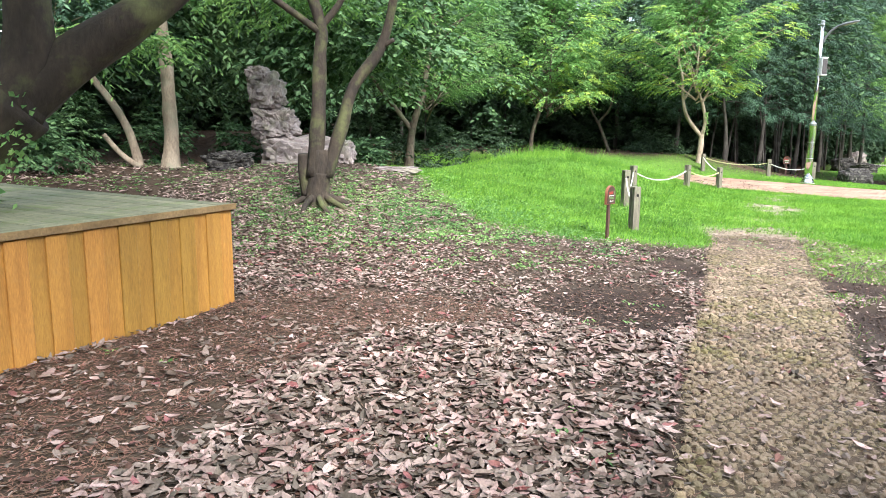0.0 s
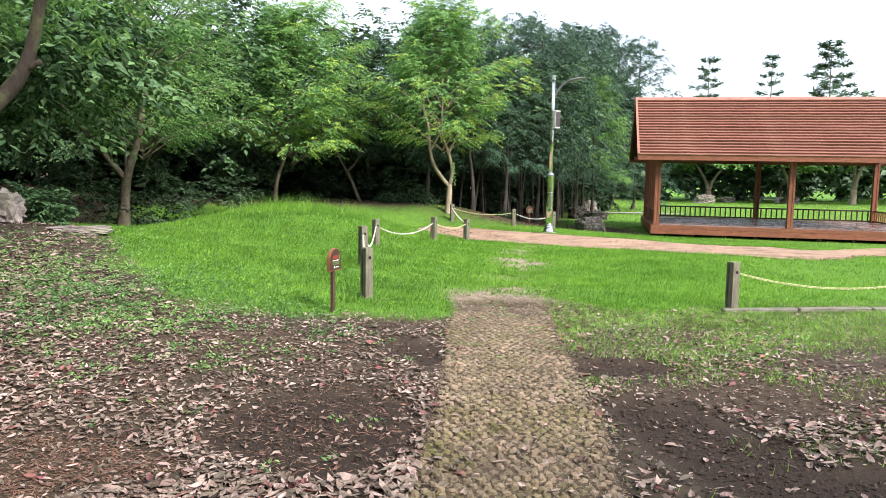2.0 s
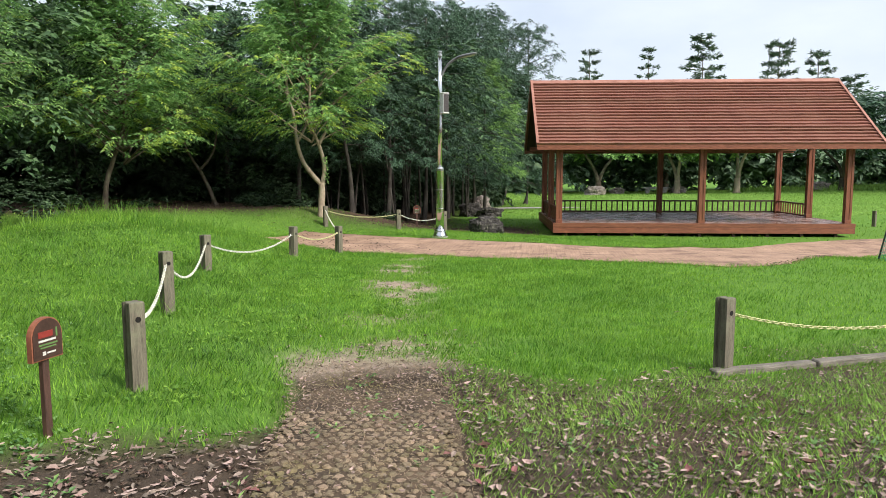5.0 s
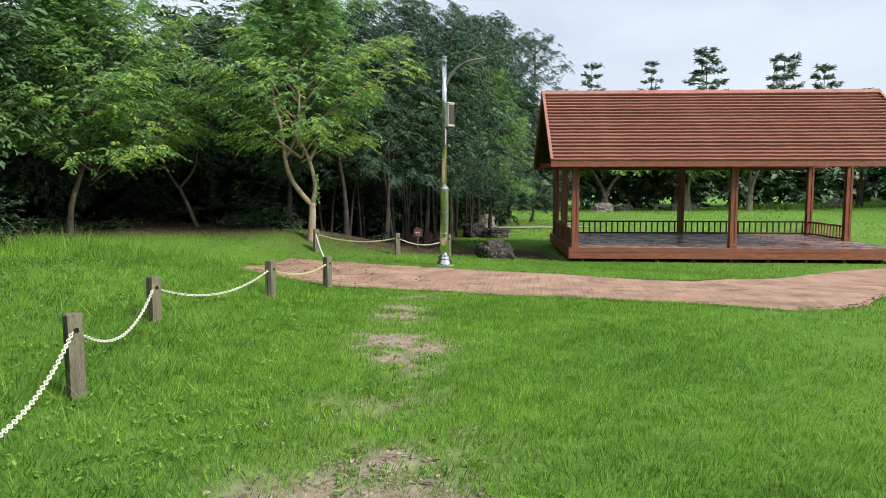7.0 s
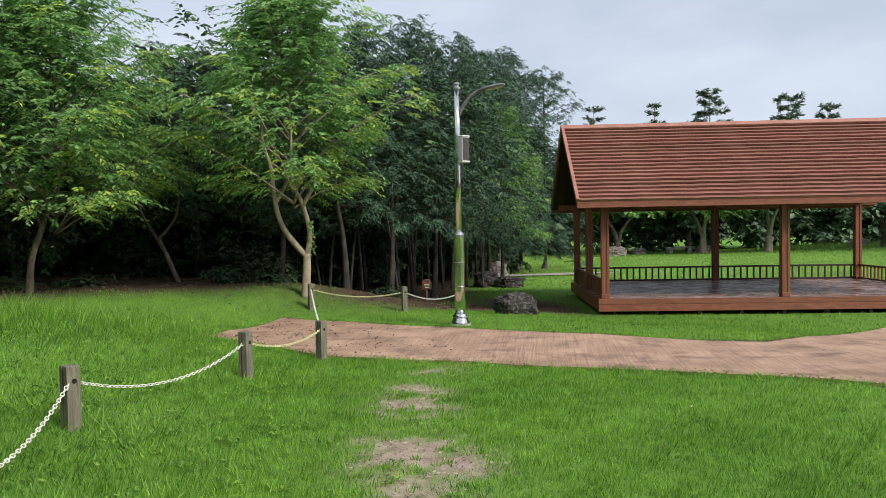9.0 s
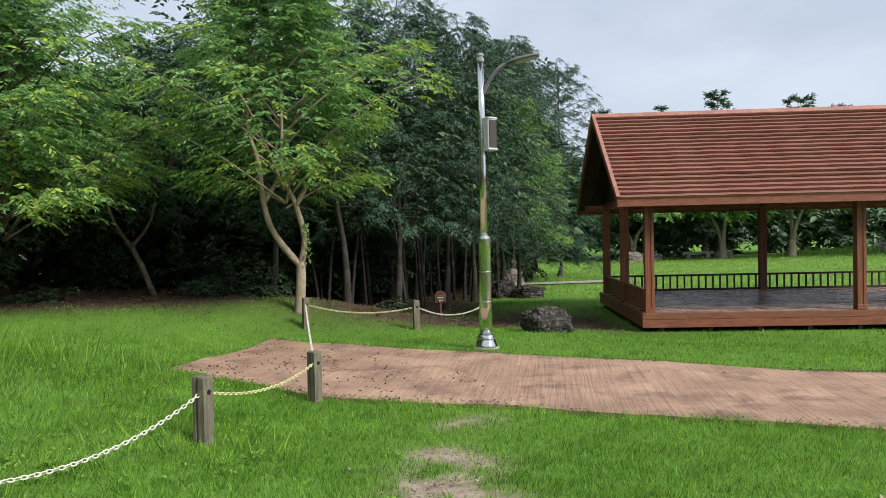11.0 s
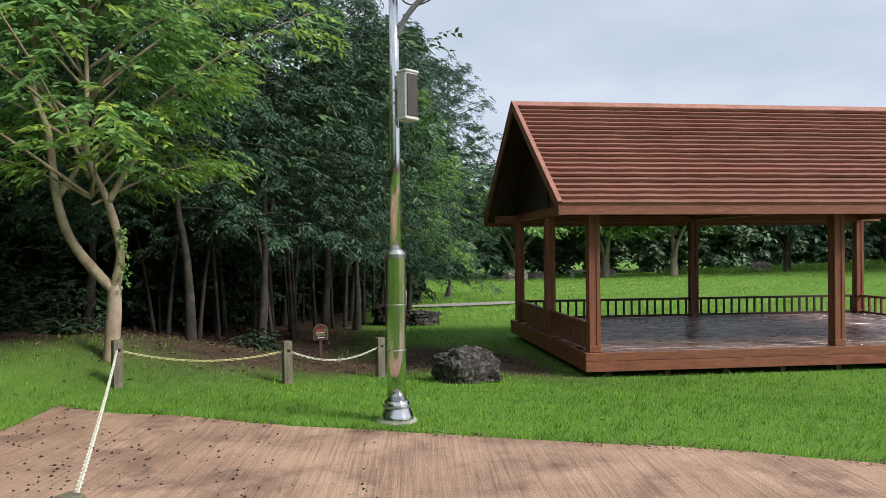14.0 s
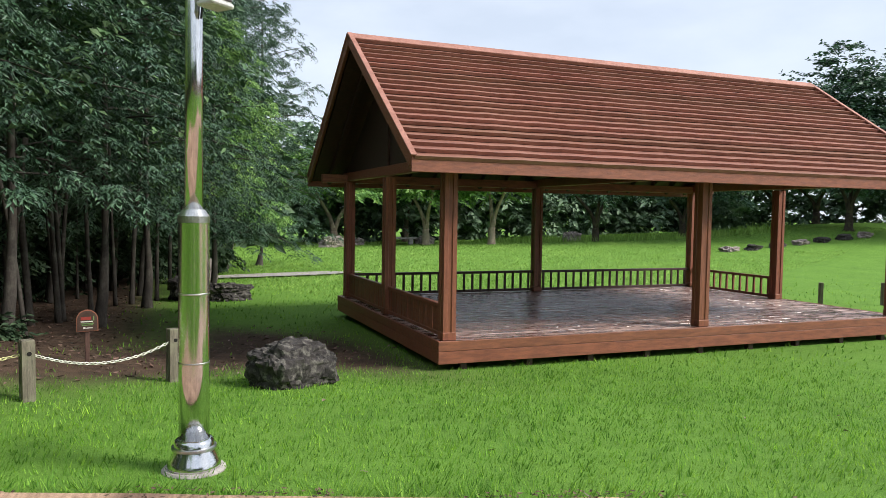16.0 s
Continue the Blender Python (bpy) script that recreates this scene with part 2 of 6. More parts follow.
M = dict(
    leaf_bright=surf("leaf_bright", (0.3, 0.5, 0.16), (0.14, 0.3, 0.095), 0.9, 0.5, 0, 9, island=0.45, thin=0.5, spec=0.35),
    leaf_mid=surf("leaf_mid", (0.26, 0.43, 0.12), (0.125, 0.265, 0.075), 0.7, 0.5, 0, 9, island=0.45, thin=0.4, spec=0.35),
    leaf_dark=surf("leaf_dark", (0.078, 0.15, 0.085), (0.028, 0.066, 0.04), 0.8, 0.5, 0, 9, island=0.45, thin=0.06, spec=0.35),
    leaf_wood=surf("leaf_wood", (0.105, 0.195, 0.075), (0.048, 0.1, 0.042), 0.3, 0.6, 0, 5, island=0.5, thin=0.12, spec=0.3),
    # darker copy of the wood's leaf: deep shade is put into the colour
    leaf_shade=surf("deep_wood_leaf", (0.066, 0.112, 0.056), (0.032, 0.058, 0.03), 0.3, 0.65, 0, 5, island=0.5, thin=0.08, spec=0.2),
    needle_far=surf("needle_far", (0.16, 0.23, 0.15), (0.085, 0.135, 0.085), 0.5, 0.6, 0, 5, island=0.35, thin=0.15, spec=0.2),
    # paler, bluer leaf: the haze of distance is put into the colour
    leaf_hazed=surf("far_leaf", (0.17, 0.26, 0.16), (0.09, 0.15, 0.09), 0.3, 0.6, 0, 5, island=0.4, thin=0.15, spec=0.3),
    edging=surf("weathered_edging", (0.27, 0.24, 0.2), (0.12, 0.105, 0.085), 6, 0.9, 0.6, 50, (0.6, 5, 5)),
    litter_red=surf("reddish_leaves", (0.27, 0.125, 0.1), (0.12, 0.055, 0.048), 4, 0.7, 0.1, 90, island=0.5, spec=0.35),
    grass=surf("grass_blades", (0.215, 0.41, 0.05), (0.125, 0.285, 0.033), 0.55, 0.55, 0, 3.5, island=0.42, thin=0.4, spec=0.25),
    grass_tall=surf("tall_grass", (0.21, 0.38, 0.055), (0.12, 0.26, 0.035), 0.8, 0.55, 0, 4, island=0.4, thin=0.35, spec=0.25),
    grass_wild=surf("wild_grass", (0.135, 0.27, 0.045), (0.075, 0.175, 0.028), 1.1, 0.55, 0, 4, island=0.5, thin=0.3, spec=0.25),
    grass_pale=surf("pale_meadow_grass", (0.32, 0.5, 0.11), (0.23, 0.4, 0.08), 0.3, 0.6, 0, 4, island=0.18, thin=0.35, spec=0.2),
    # rotted leaf bits; on the wood's floor the dark tone is also shade
    litter_dark=surf("decayed_leaves", (0.17, 0.115, 0.08), (0.06, 0.042, 0.03), 5, 0.8, 0.1, 90, island=0.6, spec=0.3),
    litter=surf("dead_leaves", (0.43, 0.33, 0.28), (0.13, 0.088, 0.068), 4, 0.75, 0.1, 90, island=0.6, spec=0.3),
    needle=surf("brown_needles", (0.3, 0.165, 0.11), (0.15, 0.082, 0.055), 4, 0.8, 0, 60, island=0.5),
    bark=surf("bark", (0.18, 0.14, 0.105), (0.07, 0.052, 0.04), 9, 0.9, 0.9, 40, (1, 1, 0.35), third=(0.2, 0.2, 0.13), third_scale=3),
    bark_pale=surf("pale_bark", (0.42, 0.34, 0.25), (0.24, 0.18, 0.13), 8, 0.85, 0.6, 40, (1, 1, 0.4), third=(0.3, 0.28, 0.2), third_scale=3),
    # bark darkened in colour for the shade inside the wood
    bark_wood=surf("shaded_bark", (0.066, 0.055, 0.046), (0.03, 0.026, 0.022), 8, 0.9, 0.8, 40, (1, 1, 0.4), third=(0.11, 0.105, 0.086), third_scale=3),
    leaf_young=surf("new_growth", (0.42, 0.56, 0.11), (0.28, 0.42, 0.07), 1.2, 0.5, 0, 9, island=0.3, thin=0.5, spec=0.35),
    bark_dark=surf("mossy_dark_bark", (0.062, 0.046, 0.032), (0.025, 0.019, 0.015), 7, 0.9, 1.0, 30, (1, 1, 0.4), third=(0.11, 0.12, 0.045), third_scale=2),
    rock=surf("weathered_rock", (0.42, 0.35, 0.33), (0.17, 0.14, 0.135), 3.5, 0.9, 1.0, 22, third=(0.27, 0.25, 0.19), third_scale=2.2),
    lava=surf("lava_rock", (0.055, 0.048, 0.045), (0.013, 0.011, 0.011), 14, 0.95, 1.0, 38, third=(0.15, 0.14, 0.12), third_scale=13),
    post=surf("weathered_timber", (0.22, 0.195, 0.145), (0.09, 0.078, 0.056), 7, 0.85, 0.6, 45, (6, 6, 0.5), third=(0.2, 0.2, 0.13), third_scale=6),
    hole=surf("hole_dark", (0.012, 0.01, 0.008), (0.006, 0.005, 0.004), 5, 0.9, 0),
    kerb=surf("grey_kerb", (0.42, 0.39, 0.36), (0.24, 0.22, 0.2), 6, 0.9, 0.5, 50),
    chain_w=surf("white_plastic", (0.78, 0.77, 0.68), (0.62, 0.6, 0.5), 20, 0.45, 0.05, 60),
    chain_y=surf("yellowed_plastic", (0.72, 0.70, 0.36), (0.6, 0.56, 0.28), 20, 0.45, 0.05, 60),
    siding=surf("ochre_boards", (0.45, 0.235, 0.045), (0.33, 0.16, 0.03), 3, 0.6, 0.25, 40, (5, 5, 0.5), piece=0.18, third=(0.36, 0.2, 0.05), third_scale=4),
    stage_top=surf("mossy_planks", (0.33, 0.31, 0.2), (0.19, 0.185, 0.115), 5, 0.75, 0.5, 50, (0.6, 5, 5), piece=0.2, third=(0.17, 0.21, 0.07), third_scale=2.5),
    stage_trim=surf("stage_trim", (0.3, 0.2, 0.09), (0.19, 0.12, 0.05), 6, 0.8, 0.3),
    steel=surf("polished_steel", (0.78, 0.78, 0.77), (0.66, 0.66, 0.66), 3, 0.13, 0.02, 70, (6, 6, 0.3), metal=1.0, rough_var=0.05),
    steel_dull=surf("brushed_steel", (0.62, 0.62, 0.61), (0.48, 0.48, 0.48), 5, 0.3, 0.05, 90, metal=1.0),
    lamp_grey=surf("lamp_housing", (0.16, 0.165, 0.17), (0.11, 0.11, 0.115), 8, 0.45, 0.05),
    lamp_glass=surf("lamp_lens", (0.52, 0.52, 0.44), (0.42, 0.42, 0.36), 12, 0.25, 0.02),
    speaker=surf("speaker_housing", (0.62, 0.62, 0.6), (0.5, 0.5, 0.48), 6, 0.5, 0.05),
    grille=surf("speaker_grille", (0.07, 0.06, 0.06), (0.035, 0.03, 0.03), 60, 0.6, 0.5, 300),
    cable=surf("black_cable", (0.02, 0.02, 0.02), (0.012, 0.012, 0.012), 6, 0.6, 0),
    wood=surf("red_brown_stain", (0.275, 0.096, 0.05), (0.16, 0.055, 0.032), 4, 0.5, 0.3, 50, (1.2, 7, 7), piece=0.12),
    wood_up=surf("red_brown_posts", (0.275, 0.096, 0.05), (0.16, 0.055, 0.032), 4, 0.5, 0.3, 50, (7, 7, 0.7), piece=0.1),
    # much darker brown on roof and deck underparts, back rails and gable panels
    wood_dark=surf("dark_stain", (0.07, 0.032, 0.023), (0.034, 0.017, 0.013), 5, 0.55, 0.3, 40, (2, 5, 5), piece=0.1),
    deck=surf("wet_deck", (0.29, 0.175, 0.145), (0.15, 0.088, 0.074), 2.2, 0.33, 0.6, 7, (1.0, 4, 4), piece=0.35, spec=0.9, rough_var=0.3),
    shingle=surf("roof_courses", (0.29, 0.13, 0.088), (0.19, 0.08, 0.056), 3, 0.62, 0.4, 30, (0.8, 4, 4), piece=0.14, third=(0.27, 0.13, 0.09), third_scale=1.1),
    ridge=surf("ridge_cap", (0.42, 0.2, 0.15), (0.3, 0.13, 0.09), 4, 0.6, 0.3, 30),
    path=surf("pink_concrete", (0.46, 0.3, 0.21), (0.3, 0.187, 0.128), 1.4, 0.85, 0.8, 60, (1, 1, 1), third=(0.19, 0.115, 0.083), third_scale=1.6),
    joint=surf("path_joint", (0.12, 0.08, 0.06), (0.08, 0.055, 0.04), 6, 0.9, 0),
    mat=surf("coir_matting", (0.4, 0.305, 0.205), (0.21, 0.155, 0.105), 2.2, 0.95, 1.0, 170, island=0.3, third=(0.22, 0.19, 0.075), third_scale=1.3),
    # gap darkness between the knots is put into this base colour
    mat_base=surf("coir_base", (0.14, 0.095, 0.06), (0.06, 0.042, 0.028), 3, 0.95, 0.6, 120),
    clod=surf("dark_clods", (0.08, 0.054, 0.038), (0.036, 0.024, 0.018), 12, 0.95, 0.6, 60, island=0.4),
    sign_board=surf("dark_sign", (0.075, 0.04, 0.03), (0.045, 0.024, 0.018), 8, 0.5, 0.1),
    sign_edge=surf("sign_edge", (0.32, 0.12, 0.07), (0.22, 0.08, 0.048), 8, 0.5, 0.1),
    sign_red=surf("sign_red", (0.3, 0.042, 0.032), (0.22, 0.03, 0.024), 8, 0.5, 0),
    sign_white=surf("sign_white", (0.68, 0.66, 0.6), (0.56, 0.54, 0.5), 8, 0.5, 0),
    sign_green=surf("sign_green", (0.14, 0.25, 0.08), (0.1, 0.18, 0.06), 8, 0.5, 0),
    sign_post=surf("sign_post", (0.11, 0.055, 0.04), (0.06, 0.032, 0.025), 6, 0.6, 0.3, 50, (6, 6, 0.6)),
    net=surf("green_net", (0.03, 0.36, 0.25), (0.02, 0.28, 0.2), 8, 0.6, 0),
    net_pole=surf("dark_pole", (0.03, 0.04, 0.035), (0.02, 0.025, 0.022), 8, 0.5, 0),
)


def wet_streaks(m):
    """Gives the deck its long wet and dry streaks with shallow ripples."""
    nt = m.node_tree
    bsdf = nt.nodes["Principled BSDF"]
    co = nt.nodes.new("ShaderNodeTexCoord")
    mp = nt.nodes.new("ShaderNodeMapping")
    mp.inputs["Scale"].default_value = (2.2, 17.0, 1.0)
    shift = nt.nodes.new("ShaderNodeVectorMath")
    shift.operation = "SCALE"
    shift.inputs[0].default_value = (31.0, 47.0, 13.0)
    nt.links.new(nt.nodes.new("ShaderNodeObjectInfo").outputs["Random"], shift.inputs["Scale"])
    nt.links.new(shift.outputs["Vector"], mp.inputs["Location"])
    nt.links.new(co.outputs["Object"], mp.inputs["Vector"])
    n = node(nt, "ShaderNodeTexNoise", Scale=1.0, Detail=4.0, Roughness=0.6)
    nt.links.new(mp.outputs["Vector"], n.inputs["Vector"])
    wet = ramp(nt, n.outputs["Fac"], 0.4, 0.53)
    nt.links.new(mixed(nt, wet, (0.37, 0.24, 0.2), (0.115, 0.058, 0.047)), bsdf.inputs["Base Color"])
    r = nt.nodes.new("ShaderNodeMapRange")
    r.inputs["To Min"].default_value, r.inputs["To Max"].default_value = 0.55, 0.1
    nt.links.new(wet, r.inputs["Value"])
    nt.links.new(r.outputs["Result"], bsdf.inputs["Roughness"])
    bp = nt.nodes.new("ShaderNodeBump")
    bp.inputs["Strength"].default_value, bp.inputs["Distance"].default_value = 0.9, 0.02
    nt.links.new(n.outputs["Fac"], bp.inputs["Height"])
    nt.links.new(bp.outputs["Normal"], bsdf.inputs["Normal"])


wet_streaks(M["deck"])


# ---- the lie of the land ----
PAV = (14.1, 22.16)
PAV_TURN = -28.0
PATH_EDGE = [(6.1, 19.2), (5.6, 19.5), (5.15, 19.75), (5.75, 21.3), (7.0, 23.1), (8.0, 21.95), (8.7, 21.0), (9.3, 20.27), (9.95, 19.52), (10.75, 18.6), (11.3, 18.0), (12.0, 17.0), (12.7, 16.5),
             (13.5, 16.7), (15.9, 17.5), (18.3, 17.9), (20.8, 17.7), (26.0, 17.0), (42.0, 16.0), (42.0, 13.0), (26.0, 14.6), (20.0, 15.5), (17.5, 15.25), (15.2, 14.3), (12.45, 13.1),
             (11.8, 13.1), (11.25, 13.22), (10.95, 13.65), (10.25, 14.85), (9.45, 15.7), (8.9, 16.35), (8.1, 17.2), (7.1, 17.98), (6.5, 18.5)]


def smooth(a, b, v):
    k = np.clip((np.asarray(v, float) - a) / (b - a), 0, 1)
    return k * k * (3 - 2 * k)


def bell(x, y, cx, cy, sx, sy):
    return np.exp(-0.5 * (((x - cx) / sx) ** 2 + ((y - cy) / sy) ** 2))


def wave(x, y, f, seed=0.0):
    """Cheap smooth variation from -1 to 1 over the plan."""
    a = np.sin(f * (0.83 * x + 0.56 * y) + seed) + np.sin(f * (-0.41 * x + 1.07 * y) + 2.1 * seed + 1.3)
    b = np.sin(f * 2.3 * (0.95 * x - 0.37 * y) + 0.7 * seed) + np.sin(f * 1.9 * (0.2 * x + 0.9 * y) + 3.7 + seed)
    return (a + 0.6 * b) / 3.2


def height(x, y):
    x, y = np.asarray(x, float), np.asarray(y, float)
    z = -0.03 - 0.38 * smooth(9.5, 15.5, x + 0.5 * (y - 20)) * smooth(4, 10, y)
    z = z - 0.1 * smooth(13.0, 17.0, y) * smooth(4.6, 6.4, x) * smooth(24.0, 22.5, y) * smooth(12.8, 9.6, x + 0.5 * (y - 20))
    z = z + 0.62 * bell(x, y, 2.4, 19.0, 1.75, 2.6) + 0.74 * bell(x, y, -2.6, 13.0, 2.8, 3.0)
    z = z + 0.45 * smooth(22.9, 25.1, y - 0.1 * np.abs(x - 8)) * (1 - smooth(7.5, 12.5, x)) * (1 - smooth(60, 90, y))
    z = z + 0.5 * smooth(-3.5, -8.0, x) + 1.9 * bell(x, y, 62, 26, 9, 7) + 0.5 * bell(x, y, 62, 40, 12, 5)
    near = np.exp(-((x - 4) ** 2 + (y - 10) ** 2) / 500)
    return z + near * 0.012 * wave(x, y, 2.4, 0.4) * (1 - 0.7 * smooth(-0.5, 0.5, x) * 0)


def inside(x, y, poly):
    x, y = np.asarray(x, float), np.asarray(y, float)
    hit = np.zeros(x.shape, bool)
    for (x0, y0), (x1, y1) in zip(poly, poly[1:] + poly[:1]):
        if y0 != y1:
            hit ^= ((y0 > y) != (y1 > y)) & (x < (x1 - x0) * (y - y0) / (y1 - y0) + x0)
    return hit


MAT_A, MAT_D, MAT_W, MAT_L = np.array((0.16, -1.5)), np.array((0.332, 0.943)), 1.06, 12.6


def mat_frame(x, y):
    """Along and across the matting."""
    dx, dy = x - MAT_A[0], y - MAT_A[1]
    return dx * MAT_D[0] + dy * MAT_D[1], dx * MAT_D[1] - dy * MAT_D[0]


def on_mat(x, y, more=0.0):
    s, c = mat_frame(x, y)
    return (s > 0) & (s < MAT_L) & (np.abs(c) < MAT_W / 2 + more)


def lawn(x, y):
    """0 on bare ground, 1 on the lawn."""
    x, y = np.asarray(x, float), np.asarray(y, float)
    edge = 9.15 + 6.2 * smooth(0.9, -2.1, x) + 1.15 * smooth(3.3, 3.7, x) * smooth(5.3, 4.8, x) - 0.25 * smooth(4.8, 6.2, x) - 3 * smooth(11, 16, x)
    edge = edge + (0.35 + 1.0 * smooth(0.9, -0.4, x)) * wave(x, y, 2.1, 1.7) + 0.45 * smooth(0.9, -0.4, x) * wave(x, y, 7.1, 0.9) + 0.15 * wave(x, y, 6.3, 0.2)
    k = smooth(-0.25 - 0.6 * smooth(0.8, -0.6, x), 0.35 + 0.9 * smooth(0.8, -0.6, x), y - edge)
    # worn spots along the line that people take
    for cx, cy, sx, sy, d in ((5.88, 13.6, 0.27, 0.36, 3.0), (5.55, 12.7, 0.16, 0.3, 1.3), (6.46, 15.15, 0.26, 0.3, 2.2), (6.85, 15.9, 0.22, 0.26, 1.7), (4.6, 10.6, 0.5, 0.25, 0.9), (7.55, 16.85, 0.22, 0.16, 1.3), (4.95, 11.7, 0.35, 0.2, 0.8), (0.9, 18.3, 0.5, 0.35, 0.8)):
        k = k * np.clip(1 - d * bell(x, y, cx, cy, sx, sy) * (0.65 + 0.8 * wave(x, y, 9, 1.1) + 0.9 * wave(x, y, 23, 0.3)), 0, 1)
    # the wood's floor is bare
    k = k * (1 - smooth(24.2, 25.6, y - 0.12 * np.abs(x - 6) + 0.25 * wave(x, y, 1.6, 2)) * (1 - smooth(10.5, 12.5, x - 0.55 * (y - 25))))
    k = k * (1 - np.clip(1.5 * bell(x, y, 10.9, 24.7, 2.2, 0.8), 0, 0.95)) * (1 - np.clip(1.4 * bell(x, y, 13.6, 24.4, 0.5, 1.5), 0, 0.95))
    k = k * (1 - smooth(-1.0, -3.0, x)) 
    return np.clip(k, 0, 1)


PITS = ((1.55, 6.1, 0.62, 0.75), (3.75, 5.2, 0.45, 0.95), (4.05, 6.9, 0.5, 0.28), (4.4, 4.4, 0.9, 0.4), (2.55, 7.75, 0.2, 0.5), (3.4, 3.3, 0.35, 0.8))


def pit(x, y):
    k = np.zeros(np.shape(x))
    for cx, cy, sx, sy in PITS:
        d = ((x - cx) / sx) ** 2 + ((y - cy) / sy) ** 2
        k = np.maximum(k, smooth(1.25, 0.75, d + 0.35 * wave(x, y, 5.2, cx)))
    return k


def gz(x, y):
    return float(height(x, y))


# ---- makers ----
def part(name, bm, material, parent=None, label="", smooth_faces=False):
    """Links a bmesh as one mesh object, under a thing where one is given."""
    me = bpy.data.meshes.new(name)
    bm.normal_update()
    bm.to_mesh(me)
    bm.free()
    me.materials.append(material)
    if smooth_faces:
        me.polygons.foreach_set("use_smooth", [True] * len(me.polygons))
    ob = new(name, me)
    ob.parent = parent
    if label:
        ob["label"] = label
    return ob


def share(ob, name, parent, m):
    """Another piece on the same mesh."""
    o = new(name, ob.data)
    o.parent = parent
    o.matrix_basis = m
    return o


def thing(name, m, label, category, group="", kind=""):
    ob = new(name)
    ob.matrix_world = m
    return tagged(ob, label, category, group, kind)


def raw(name, verts, faces, material, parent=None, smooth_faces=False):
    """A mesh from arrays of vertices and of faces with one count of corners."""
    me = bpy.data.meshes.new(name)
    verts, faces = np.asarray(verts, np.float32), np.asarray(faces, np.int32)
    n, k = faces.shape
    me.vertices.add(len(verts))
    me.vertices.foreach_set("co", verts.ravel())
    me.loops.add(n * k)
    me.loops.foreach_set("vertex_index", faces.ravel())
    me.polygons.add(n)
    me.polygons.foreach_set("loop_start", np.arange(0, n * k, k, dtype=np.int32))
    me.polygons.foreach_set("loop_total", np.full(n, k, np.int32))
    me.polygons.foreach_set("use_smooth", np.full(n, smooth_faces))
    me.update(calc_edges=True)
    me.materials.append(material)
    ob = new(name, me)
    ob.parent = parent
    return ob


def box(bm, c, s, bevel=0.0, m=None):
    """A box of centre c and size s, with its edges broken."""
    made = bmesh.ops.create_cube(bm, size=1, matrix=(m or Matrix()) @ Matrix.LocRotScale(c, None, s))
    if bevel:
        es = {e for v in made["verts"] for e in v.link_edges}
        bmesh.ops.bevel(bm, geom=list(es), offset=bevel, segments=1, affect="EDGES")
    return bm


def tube(bm, pts, radii, seg=8, wobble=0.0, caps=True):
    """A round tapering limb along pts."""
    pts = [Vector(p) for p in pts]
    rings, side = [], Vector((1, 0.13, 0))
    for i, p in enumerate(pts):
        d = (pts[min(i + 1, len(pts) - 1)] - pts[max(i - 1, 0)]).normalized()
        side = (side - d * side.dot(d)).normalized()
        up = d.cross(side)
        ring = []
        for j in range(seg):
            a = 2 * math.pi * j / seg
            r = radii[i] * (1 + wobble * noise.noise(p * 2.3 + Vector((math.cos(a), math.sin(a), 0)) * 1.4))
            ring.append(bm.verts.new(p + (side * math.cos(a) + up * math.sin(a)) * r))
        rings.append(ring)
    for a, b in zip(rings, rings[1:]):
        for j in range(seg):
            bm.faces.new((a[j], a[(j + 1) % seg], b[(j + 1) % seg], b[j]))
    if caps:
        bm.faces.new(rings[0][::-1])
        bm.faces.new(rings[-1])
    return bm


def curve_pts(pts, n=4):
    """A smooth line through pts, as more points."""
    pts = [Vector(p) for p in pts]
    out = []
    for i in range(len(pts) - 1):
        p0, p1, p2, p3 = pts[max(i - 1, 0)], pts[i], pts[i + 1], pts[min(i + 2, len(pts) - 1)]
        for k in range(n):
            t = k / n
            out.append(0.5 * (2 * p1 + (p2 - p0) * t + (2 * p0 - 5 * p1 + 4 * p2 - p3) * t * t + (3 * p1 - p0 - 3 * p2 + p3) * t ** 3))
    return out + [pts[-1]]


def lathe(bm, profile, seg=20):
    """A turned body; profile: rows of radius and height."""
    rings = [[bm.verts.new((r * math.cos(2 * math.pi * j / seg), r * math.sin(2 * math.pi * j / seg), z)) for j in range(seg)] for r, z in profile]
    for a, b in zip(rings, rings[1:]):
        for j in range(seg):
            bm.faces.new((a[j], a[(j + 1) % seg], b[(j + 1) % seg], b[j]))
    bm.faces.new(rings[0][::-1])
    bm.faces.new(rings[-1])
    return bm


def boulder(bm, c, s, seed, rough=0.35, sub=4, freq=1.6, ridged=False):
    """A rock: a ball pushed in and out by noise at three scales."""
    made = bmesh.ops.create_icosphere(bm, subdivisions=sub, radius=1)
    off = Vector((seed * 7.3, seed * 3.1, seed * 1.7))
    for v in made["verts"]:
        d = v.co.normalized()
        k = 1 + rough * noise.noise(d * freq + off) + rough * 0.5 * noise.noise(d * freq * 2.7 + off) + rough * 0.28 * noise.noise(d * freq * 6 + off)
        if ridged:
            k -= rough * 0.5 * abs(noise.noise(d * freq * 3.4 + off)) + rough * 0.3 * abs(noise.noise(d * freq * 9 + off))
        q = Vector([math.copysign(abs(a) ** 0.75, a) for a in d]) * k
        v.co = Vector((q.x * s[0], q.y * s[1], q.z * s[2])) + Vector(c)
    return bm


